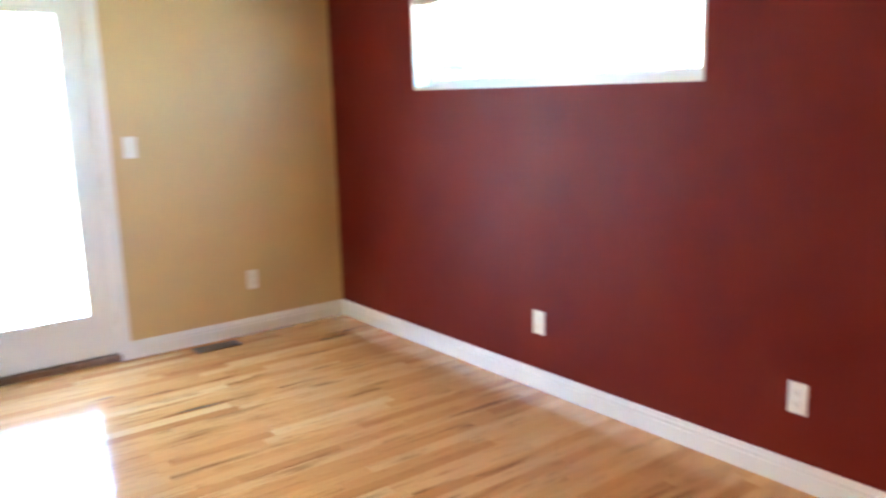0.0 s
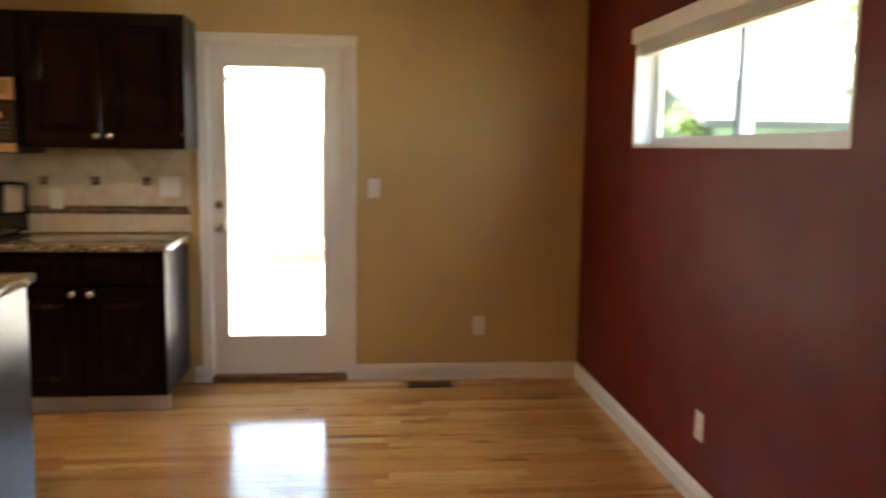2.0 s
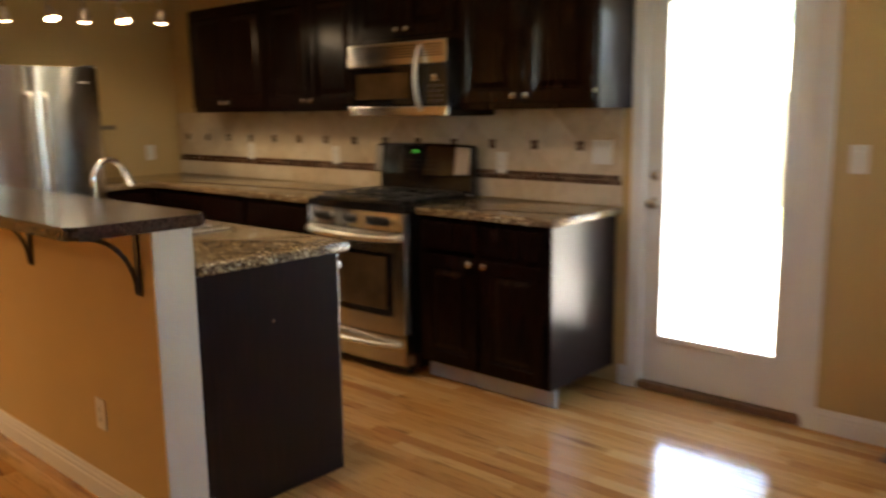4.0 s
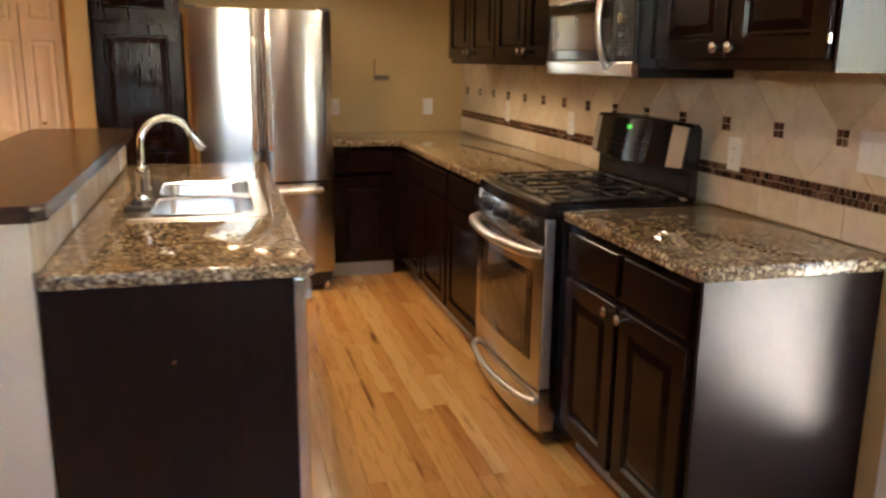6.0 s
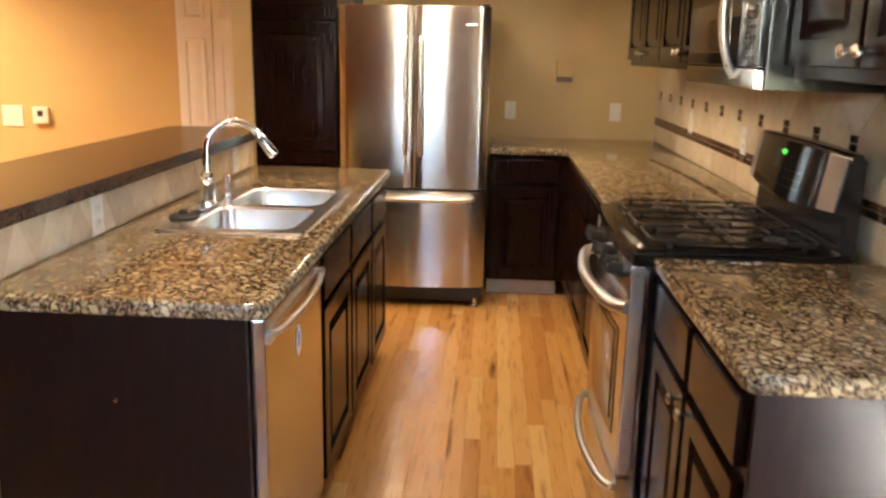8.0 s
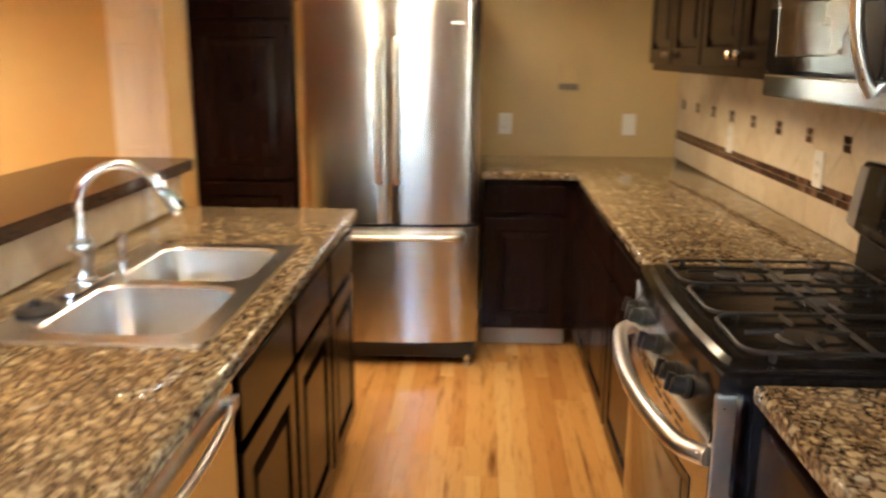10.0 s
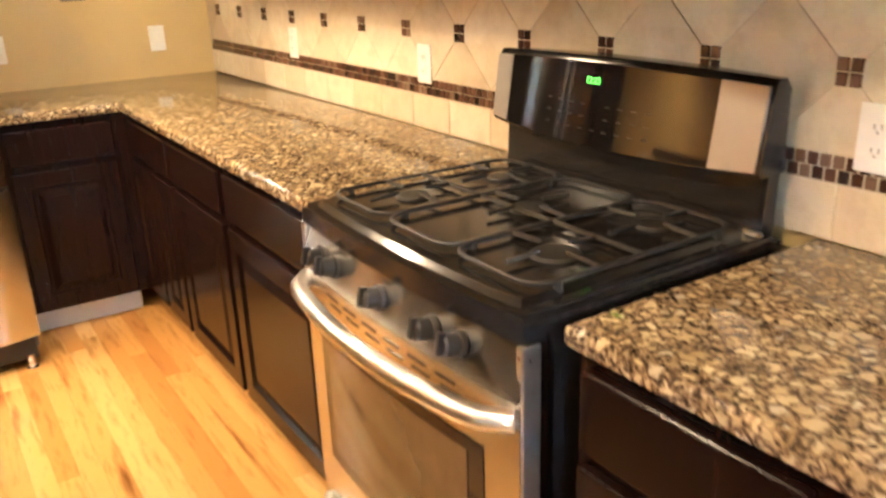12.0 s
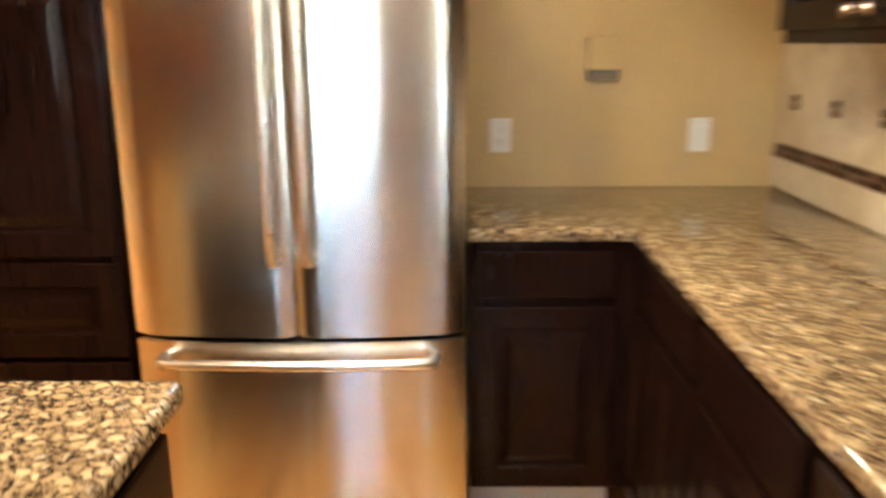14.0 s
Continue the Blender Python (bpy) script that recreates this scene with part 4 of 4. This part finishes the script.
# ---- sink and tap ----
def sink():
    x0, x1, y0, y1 = -4.165, -3.322, -2.085, -1.622
    t = thing("kitchen_sink", ((x0 + x1) / 2, (y0 + y1) / 2, CT), "stainless double bowl sink set into the island", "sink")
    z = CT + 0.001
    cuts = [(x0 + 0.045, -3.765, -2.0, y1 - 0.045), (-3.725, x1 - 0.045, -2.0, y1 - 0.045)]
    bm = bmesh.new()
    loops = [rounded(x0, x1, y0, y1, 0.025, 4)] + [rounded(a, b, c, d, 0.06, 5) for a, b, c, d in cuts]
    es = []
    for lp in loops:
        vs = [bm.verts.new((x, y, z + 0.006)) for x, y in lp]
        es += [bm.edges.new((vs[i], vs[(i + 1) % len(vs)])) for i in range(len(vs))]
        if lp is loops[0]:
            lo = [bm.verts.new((x, y, z)) for x, y in rounded(x0 - 0.004, x1 + 0.004, y0 - 0.004, y1 + 0.004, 0.028, 4)]
            for i in range(len(vs)):
                bm.faces.new((vs[i], vs[(i + 1) % len(vs)], lo[(i + 1) % len(vs)], lo[i]))
    bmesh.ops.triangle_fill(bm, edges=es, use_beauty=True)
    part("rim", bm, STEEL_S, t)
    for a, b, c, d in cuts:
        bm = bmesh.new()
        prev = None
        for dz, g, r in ((0.006, 0, 0.06), (0.0, 0.006, 0.06), (-0.15, 0.014, 0.06), (-0.172, 0.026, 0.055), (-0.18, 0.05, 0.05)):
            ring = [bm.verts.new((x, y, z + dz)) for x, y in rounded(a + g, b - g, c + g, d - g, r, 5)]
            if prev:
                for i in range(len(ring)):
                    bm.faces.new((prev[i], prev[(i + 1) % len(ring)], ring[(i + 1) % len(ring)], ring[i]))
            prev = ring
        bm.faces.new(prev)
        bowl = part("bowl", bm, STEEL_S, t, "satin steel bowl", True)
        part("drain", lathe([(0.05, 0), (0.045, 0.004), (0.032, 0.002), (0.01, 0.003)], ((a + b) / 2, (c + d) / 2, z - 0.179), seg=20), CHROME, bowl, "chrome drain", True)


sink()


def tap():
    x, y, z = -3.715, -2.045, CT + 0.010
    t = thing("kitchen_tap", (x, y, z), "chrome gooseneck tap with pull-down spray head", "tap")
    part("escutcheon", place(prism(rounded(-0.12, 0.12, -0.028, 0.028, 0.027, 6), "z", 0, 0.006), pose(x, y, z)), CHROME, t)
    part("base", lathe([(0.030, 0.004), (0.030, 0.012), (0.024, 0.02), (0.023, 0.075), (0.026, 0.085), (0.022, 0.105), (0.016, 0.115)], (x, y, z)), CHROME, t, smooth=True)
    d = Vector((-0.35, 0.937, 0)).normalized()
    pts = [Vector((x, y, z + 0.10 + 0.09 * i / 4)) for i in range(5)]
    r = 0.095
    for i in range(1, 15):
        a = math.pi * 0.83 * i / 14
        pts.append(Vector((x, y, z + 0.19)) + d * (r - r * math.cos(a)) + Vector((0, 0, r * math.sin(a))))
    part("spout", tube(pts, 0.0125, 16), CHROME, t, "chrome gooseneck", True)
    e = pts[-1]
    down = (pts[-1] - pts[-2]).normalized()
    part("spray_head", tube([e, e + down * 0.012, e + down * 0.03, e + down * 0.075, e + down * 0.088], [0.0135, 0.017, 0.0165, 0.021, 0.018], 16), CHROME, t, "chrome spray head", True)
    part("lever", tube([(x, y, z + 0.075), (x + 0.03, y + 0.008, z + 0.085), (x + 0.085, y + 0.01, z + 0.11)], [0.013, 0.009, 0.006], 10), CHROME, t, smooth=True)


tap()
tagged(new("soap_dispenser", mesh_of(lathe([(0.018, 0), (0.018, 0.006), (0.012, 0.01), (0.010, 0.05), (0.013, 0.055), (0.013, 0.075), (0.004, 0.085)], (-3.93, -2.05, CT + 0.006), seg=16), "soap_dispenser", CHROME, True)), "small chrome soap dispenser on the sink rim", "soap dispenser")
tagged(new("sink_stopper", mesh_of(lathe([(0.045, 0), (0.047, 0.006), (0.040, 0.012), (0.016, 0.014), (0.012, 0.026), (0.004, 0.03)], (-3.50, -2.05, CT + 0.007), seg=20), "sink_stopper", RUBBER, True)), "dark rubber sink stopper lying on the rim", "sink stopper")


# ---- wall plates ----
NP = lambda x, z: pose(x, 0, z)
WP = lambda y, z: pose(W, y, z, 0, 0, 90)
plate("wall_switch", NP(-1.284, 1.186), "white light switch beside the back door", "switch")
plate("wall_outlet", NP(-0.631, 0.338), "white outlet low on the tan wall", "outlet")
for yy in (-1.873, -3.185):
    plate("wall_outlet", pose(0, yy, 0.335, 0, 0, -90), "white outlet low on the red wall", "outlet")
plate("wall_outlet", WP(-0.965, 1.094), "white outlet on the wall beside the fridge", "outlet")
plate("wall_switch", WP(-0.273, 1.094), "white switch on the end wall over the worktop", "switch")
plate("wall_outlet", pose(0, -0.013, 1.117) @ pose(-3.115, 0, -0.005), "white outlet in the tiles beside the range", "outlet")
plate("wall_outlet", pose(-4.515, -0.013, 1.117), "white outlet in the tiles over the corner worktop", "outlet")
plate("wall_outlet", pose(-5.48, -0.013, 1.117), "white outlet in the tiles near the corner", "outlet")
plate("wall_switch", pose(-2.475, -0.013, 1.185), "white double switch in the tiles beside the back door", "double", 0.118, 0.12)
plate("wall_switch", WP(-4.40, 0.975), "white double switch on the end wall past the bar", "double", 0.15, 0.145)
plate("wall_outlet", pose(-3.127, -2.355, 0.335), "white outlet low on the half wall", "outlet")
for xx in (-3.24, -4.52):
    plate("wall_outlet", pose(xx, -2.207, 0.978, 0, 0, 180), "white outlet in the tiles behind the island", "outlet")

t = thing("thermostat", (W, -4.19, 0.98), "small white thermostat on the end wall", "thermostat")
part("case", B(W, W + 0.028, -4.245, -4.135, 0.925, 1.04, 0.006), PLATE, t)
part("display", B(W + 0.027, W + 0.0295, -4.21, -4.17, 0.975, 1.015, 0.001), RUBBER, t, "small dark display")
t = thing("door_chime", (W, -0.62, 1.32), "small tan door chime box on the end wall", "door chime")
part("case", B(W, W + 0.05, -0.675, -0.565, 1.318, 1.43, 0.005), TAN, t)
part("sounder", B(W, W + 0.036, -0.672, -0.568, 1.283, 1.317, 0.003), plain("grey-brown grille", (0.2, 0.155, 0.10), 0.5), t, "grey-brown lower grille")

t = thing("floor_register", (-0.94, -0.13, 0), "bronze floor heating register by the baseboard", "floor register")
part("frame", B(-1.075, -0.805, -0.19, -0.075, 0.002, 0.007, 0.002), BRONZE, t)
for i in range(11):
    for j in range(2):
        part("slot", B(-1.058 + 0.0223 * i, -1.046 + 0.0223 * i, -0.176 + 0.048 * j, -0.138 + 0.048 * j, 0.006, 0.0078), RUBBER, t)


# ---- ceiling spot fixture over the kitchen ----
def spot_fixture():
    t = thing("ceiling_spot_bar", (-5.2, -1.35, H), "bronze ceiling bar with five warm glass spot heads", "ceiling light")
    part("canopy", lathe([(0.075, 0), (0.075, 0.012), (0.05, 0.03), (0.012, 0.034)], (-5.2, -1.35, H), (0, 0, -1)), NICKEL, t, smooth=True)
    part("stem", cyl(bmesh.new(), (-5.2, -1.35, H - 0.03), (-5.2, -1.35, 2.08), 0.009, seg=12), NICKEL, t)
    pts = [(-5.2 - 0.22 + 0.44 * i / 12 + 0.05 * math.sin(2 * math.pi * i / 12), -1.70 + 0.74 * i / 12, 2.075) for i in range(13)]
    part("bar", tube(pts, 0.010, 10), NICKEL, t, "curved nickel bar", True)
    for i in (0, 3, 6, 9, 12):
        x, y, z = pts[i]
        aim = Vector((0.35 if i % 2 else -0.25, 0.1, -1)).normalized()
        p = Vector((x, y, z - 0.03))
        a = part("arm", tube([(x, y, z), (x, y, z - 0.03), p + aim * 0.03], 0.006, 8), NICKEL, t)
        part("shade", tube([p + aim * 0.025, p + aim * 0.05, p + aim * 0.10], [0.016, 0.028, 0.042], 18), NICKEL, a, "nickel spot shade", True)
        part("lamp", lathe([(0.036, 0), (0.034, 0.004), (0.02, 0.010), (0.005, 0.012)], p + aim * 0.1005, aim, 18), BULB, a, "glowing warm lamp", True)
        ld = bpy.data.lights.new("spot_lamp", "SPOT")
        ld.energy, ld.color, ld.spot_size, ld.spot_blend, ld.shadow_soft_size = SPOT_W, (1.0, 0.83, 0.60), radians(150), 0.6, 0.04
        lo = new("spot_lamp", ld)
        lo.matrix_world = look(p + aim * 0.118, p + aim * 2)


def downlight(x, y, watts, tint):
    t = thing("unseen_downlight", (x, y, H), "unseen round recessed ceiling light with white trim ring", "ceiling light", "recessed lights")
    part("trim_ring", lathe([(0.085, 0), (0.085, 0.004), (0.075, 0.008), (0.066, 0.004), (0.066, 0)], (x, y, H), (0, 0, -1)), WHITE, t, smooth=True)
    part("lamp", lathe([(0.06, 0), (0.058, 0.003), (0.03, 0.0055), (0.005, 0.006)], (x, y, H), (0, 0, -1)), BULB, t, "glowing warm lamp", True)
    ld = bpy.data.lights.new("down_lamp", "SPOT")
    ld.energy, ld.color, ld.spot_size, ld.spot_blend, ld.shadow_soft_size = watts, tint, radians(150), 0.7, 0.05
    new("down_lamp", ld).matrix_world = look((x, y, H - 0.02), (x, y, 0))


spot_fixture()
# hall lamps out of view, their places assumed
for dx, dy in ((-5.7, -5.1), (-4.9, -5.3)):
    downlight(dx, dy, HALL_W, (1.0, 0.75, 0.46))
# made-up pair out of view, added to brighten the kitchen
for dx, dy in ((-2.75, -1.8), (-4.2, -1.9)):
    downlight(dx, dy, FILL_W, (1.0, 0.83, 0.60))


# ---- outside ----
def stucco():
    return painted("pale concrete", (0.50, 0.48, 0.44), (0.58, 0.56, 0.52), 0.85, 0.7, 0.4, 60)


GRASS = painted("dry lawn", (0.16, 0.19, 0.07), (0.26, 0.25, 0.12), 0.95, 2.0, 0.6, 90)
PATIO = stucco()
FENCE = plain("weathered cedar", (0.30, 0.24, 0.18), 0.8, grain=12, spread=0.3)
LEAF = plain("green leaves", (0.07, 0.13, 0.035), 0.55, grain=3, spread=0.5)
BARK = plain("grey bark", (0.16, 0.12, 0.09), 0.9, grain=20, spread=0.4)
ROOFING = plain("dark grey shingles", (0.028, 0.034, 0.036), 0.9, grain=25, spread=0.3)
SIDING = plain("blue-green siding", (0.10, 0.17, 0.165), 0.7, grain=6)
bm = bmesh.new()
bmesh.ops.create_grid(bm, x_segments=8, y_segments=8, size=400)
solo("ground", place(bm, pose(0, 0, -0.16)), GRASS, "dry green lawn reaching to the horizon", "ground", "structure")
solo("patio", B(-7.5, 3.0, 0.16, 6.0, -0.30, -0.12, 0.01), PATIO, "pale concrete patio slab outside the back door", "patio", "structure")
t = thing("board_fence", (-2, 9.0, -0.16), "weathered upright board fence behind the yard", "fence")
for i in range(84):
    px = -9 + i * 0.152
    part("board", B(px, px + 0.143, 9.0, 9.018, -0.12, 1.62 + 0.012 * ((i * 7) % 3), 0.003, 1), FENCE, t)
for i in range(6):
    part("post", B(-9 + i * 2.5, -8.91 + i * 2.5, 9.02, 9.11, -0.16, 1.72), FENCE, t)
for zz in (0.25, 1.25):
    part("rail", B(-9, 3.7, 9.019, 9.055, zz, zz + 0.09), FENCE, t)
t = thing("planter_box", (-1.9, 6.4, -0.16), "low red-brown wooden planter box in the yard", "planter")
REDWOOD = plain("red-brown stained wood", (0.32, 0.10, 0.055), 0.7, grain=9, spread=0.25)
for yy in (6.1, 6.7):
    part("side_board", B(-2.6, -1.2, yy, yy + 0.03, -0.16, 0.03, 0.004), REDWOOD, t)
for xx in (-2.6, -1.23):
    part("end_board", B(xx, xx + 0.03, 6.13, 6.7, -0.16, 0.03, 0.004), REDWOOD, t)
part("soil", B(-2.57, -1.23, 6.13, 6.7, -0.10, 0.0), BARK, t)


def house(x, y, w, d, h, rise):
    t = thing("neighbour_house", (x, y, -0.16), "blue-green single-storey outbuilding with dark gable roof", "house")
    part("wall", B(x - w / 2, x + w / 2, y - d / 2, y + d / 2, -0.16, h), SIDING, t)
    o = 0.45
    bm = prism([(y - d / 2 - o, h - 0.08), (y, h + rise), (y + d / 2 + o, h - 0.08), (y + d / 2 + o, h + 0.08), (y, h + rise + 0.18), (y - d / 2 - o, h + 0.08)], "x", x - w / 2 - o, x + w / 2 + o)
    part("roof", bm, ROOFING, t, "dark shingle gable roof")
    for k in (-1, 1):
        wy = y + k * d * 0.24
        wn = part("window", B(x - w / 2 - 0.04, x - w / 2, wy - 0.6, wy + 0.6, 0.7, 1.55, 0.004), WHITE, t)
        part("pane", B(x - w / 2 - 0.05, x - w / 2 - 0.038, wy - 0.53, wy + 0.53, 0.77, 1.48), DARKGLASS, wn)


house(9.0, 15.5, 4.4, 4.2, 2.05, 1.05)


def tree(x, y, h, crown_r, seed):
    rng = random.Random(seed)
    t = thing("yard_tree", (x, y, -0.16), "leafy green tree with a spreading uneven crown", "tree")
    bm = tube([(x, y, -0.16), (x + 0.05, y, h * 0.2), (x - 0.05, y + 0.06, h * 0.45), (x + 0.08, y, h * 0.8)], [0.2, 0.15, 0.12, 0.05], 10)
    tips = []
    for i in range(9):
        a, z = i * 2.4, h * (0.38 + 0.05 * i)
        e = Vector((x + math.cos(a) * crown_r * rng.uniform(0.55, 0.9), y + math.sin(a) * crown_r * rng.uniform(0.55, 0.9), z + crown_r * rng.uniform(0.25, 0.6)))
        tube([(x, y, z), tuple((Vector((x, y, z)) * 0.45 + e * 0.55) + Vector((0, 0, 0.15))), tuple(e)], [0.07, 0.045, 0.015], 6, bm)
        tips.append(e)
    part("trunk", bm, BARK, t, "grey bark trunk and limbs", True)
    verts, faces = [], []
    for e in tips + [Vector((x, y, h))]:
        for _ in range(420):
            p = e + Vector((rng.gauss(0, 0.42), rng.gauss(0, 0.42), rng.gauss(0, 0.34))) * crown_r * 0.42
            q = Euler((rng.uniform(0, 6.28), rng.uniform(0, 6.28), rng.uniform(0, 6.28))).to_matrix()
            s = rng.uniform(0.06, 0.12)
            k = len(verts)
            verts += [p + q @ Vector(c) * s for c in ((-1, 0, 0), (0, -0.5, 0.1), (1, 0, 0), (0, 0.5, 0.1))]
            faces.append((k, k + 1, k + 2, k + 3))
    me = bpy.data.meshes.new("crown")
    me.from_pydata(verts, [], faces)
    me.materials.append(LEAF)
    c = new("crown", me)
    c.parent, c.matrix_parent_inverse = t, Matrix.Translation(-t.location)
    tagged(c, "crown of small green leaves", kind="stuff")


# the last two are added to screen low sky light from the window
for tx, ty, th, tr, sd in ((12.0, 13.5, 6.5, 2.2, 1), (6.5, 14.5, 2.3, 1.0, 2), (-4.5, 12.5, 6.5, 2.8, 3), (1.2, 13.5, 5.5, 2.4, 4), (8.5, 6.2, 5.6, 2.3, 5), (10.5, 1.5, 6.0, 2.6, 6)):
    tree(tx, ty, th, tr, sd)

# ---- tiles, mosaic and boards, piece by piece ----
TY = -0.012                    # face of the tiles
D, X0, ZC = 0.2873, -2.607, 1.215


def clip_poly(poly, axis, lim, keep_low):
    out = []
    for i, p in enumerate(poly):
        q = poly[(i + 1) % len(poly)]
        ip, iq = (p[axis] <= lim) == keep_low, (q[axis] <= lim) == keep_low
        if ip:
            out.append(p)
        if ip != iq:
            s = (lim - p[axis]) / (q[axis] - p[axis])
            out.append((p[0] + s * (q[0] - p[0]), p[1] + s * (q[1] - p[1])))
    return out


def clip_box(poly, u0, u1, v0, v1):
    for axis, lim, low in ((0, u0, False), (0, u1, True), (1, v0, False), (1, v1, True)):
        poly = clip_poly(poly, axis, lim, low) if poly else poly
    return poly


def area(poly):
    return abs(sum(p[0] * q[1] - q[0] * p[1] for p, q in zip(poly, poly[1:] + poly[:1]))) / 2


def tile_piece(poly, parent, mat, y0=TY, y1=-0.009, name="tile"):
    """One tile from its outline in x and z, with a worn, slightly drawn-in face."""
    cx, cz = sum(p[0] for p in poly) / len(poly), sum(p[1] for p in poly) / len(poly)
    bm = bmesh.new()
    sh = 0.0011
    def ring(y, k):
        return [bm.verts.new((p[0] - (p[0] - cx) / max(0.02, math.hypot(p[0] - cx, p[1] - cz)) * k, y, p[1] - (p[1] - cz) / max(0.02, math.hypot(p[0] - cx, p[1] - cz)) * k)) for p in poly]
    s = 1 if y0 < y1 else -1
    a, b, c = ring(y1, sh * 0.6), ring(y0 + s * 0.0025, sh * 0.6), ring(y0, sh * 1.8)
    n = len(poly)
    for r0, r1 in ((a, b), (b, c)):
        for i in range(n):
            bm.faces.new((r0[i], r0[(i + 1) % n], r1[(i + 1) % n], r1[i]))
    bm.faces.new(c)
    return part(name, bm, mat, parent)


back = solo("backsplash", B(W + 0.002, -2.362, -0.0095, -0.001, CT + 0.001, UB), GROUT, "cream travertine backsplash with brown mosaic band", "backsplash", "structure")
u0, u1 = W + 0.004, -2.364
for i in range(-2, 16):
    for cz in (ZC - D / 2, ZC, ZC + D / 2):
        cx = X0 - D * i + (D / 2 if abs(cz - ZC) < 1e-6 else 0)
        g = 0.0008
        p = clip_box([(cx - D / 2 + g, cz), (cx, cz - D / 2 + g), (cx + D / 2 - g, cz), (cx, cz + D / 2 - g)], u0, u1, 1.074, UB - 0.003)
        if len(p) > 2 and area(p) > 3e-4:
            tile_piece(p, back, TILE)
w = 0.203
for i in range(28):
    a, b = u1 - w * (i + 1) + 0.0015, u1 - w * i - 0.0015
    p = clip_box([(a, 0.918), (b, 0.918), (b, 1.019), (a, 1.019)], u0, u1, 0.9, 1.1)
    if len(p) > 2 and area(p) > 3e-4:
        tile_piece(p, back, TILE)
chip = mesh_of(B(-0.0100, 0.0100, -0.0135, -0.004, -0.0115, 0.0115, 0.0015, 1), "mosaic_tile", MOSAIC)
far = bmesh.new()
for i in range(168):
    for r in range(2):
        x, z = -2.378 - 0.0247 * i - 0.012 * r, 1.0345 + 0.0247 * r
        if x < W + 0.015:
            continue
        if i < 132:
            ob = new("mosaic_tile", chip)
            ob.location = (x, 0, z)
            ob.parent = back
        else:
            box(far, x - 0.0100, x + 0.0100, -0.0135, -0.004, z - 0.0115, z + 0.0115)
f = part("mosaic_band", far, MOSAIC_FAR, back)
tagged(f, kind="stuff")
for i in range(14):
    for a in (-0.0128, 0.0128):
        for b in (-0.0128, 0.0128):
            ob = new("mosaic_tile", chip)
            ob.location = (X0 - D * i + a, -0.003, ZC + b)
            ob.parent = back

splash = solo("island_splash", B(-4.80, -2.69, -2.2185, -2.2085, CT + 0.001, 1.043), GROUT, "cream diamond tiles between island worktop and bar", "backsplash", "structure")
for i in range(24):
    for s in (0, 1):
        cx, cz, q = -2.70 - 0.148 * i - 0.074 * s, 0.917 + 0.125 * s, 0.0735
        p = clip_box([(cx - q, cz), (cx, cz - 0.124), (cx + q, cz), (cx, cz + 0.124)], -4.798, -2.692, 0.918, 1.041)
        if len(p) > 2 and area(p) > 3e-4:
            tile_piece(p, splash, TILE, -2.206, -2.210)

# oak strip floor: boards run along x
floor = solo("floor", B(W, 0, S, 0, -0.06, -0.012), plain("dark floor joint", (0.22, 0.11, 0.045), 0.7), "varnished oak strip floor with mixed honey tones", "floor", "structure")
rng = random.Random(7)
BW, count = 0.0635, 0
lengths = (0.45, 0.62, 0.8, 0.95, 1.15, 1.4)
meshes = {}
for ln_ in lengths:
    bm = B(0, ln_ - 0.0005, 0, BW - 0.0005, -0.012, 0.0, 0.0006, 1)
    meshes[ln_] = mesh_of(bm, "floor_board", OAK)
verts, faces = [], []
y = -0.001
while y > S:
    x = W - rng.uniform(0, 0.5)
    while x < 0:
        ln_ = rng.choice(lengths)
        inside = x > W and x + ln_ < 0
        if inside and count < 298 and y - BW > -3.25 and -5.9 < x < -0.2 and not (y > -0.5 and x < -2.6) and not (y < -1.62 and y > -2.4 and x + ln_ < -2.7):
            ob = new("floor_board", meshes[ln_])
            ob.location = (x, y - BW, 0)
            ob.parent = floor
            count += 1
        else:
            a, b = max(x, W), min(x + ln_, 0) - 0.0005
            if b - a > 0.02:
                k = len(verts)
                c, d = max(y - BW, S), y - 0.0005
                verts += [(a, c, 0), (b, c, 0), (b, d, 0), (a, d, 0), (a, c, -0.012), (b, c, -0.012), (b, d, -0.012), (a, d, -0.012)]
                faces += [(k, k + 1, k + 2, k + 3), (k, k + 4, k + 5, k + 1), (k + 1, k + 5, k + 6, k + 2), (k + 2, k + 6, k + 7, k + 3), (k + 3, k + 7, k + 4, k)]
        x += ln_
    y -= BW
me = bpy.data.meshes.new("floor_boards")
me.from_pydata(verts, [], faces)
me.materials.append(OAK_FAR)
fb = new("floor_boards", me)
fb.parent = floor
tagged(fb, kind="stuff")
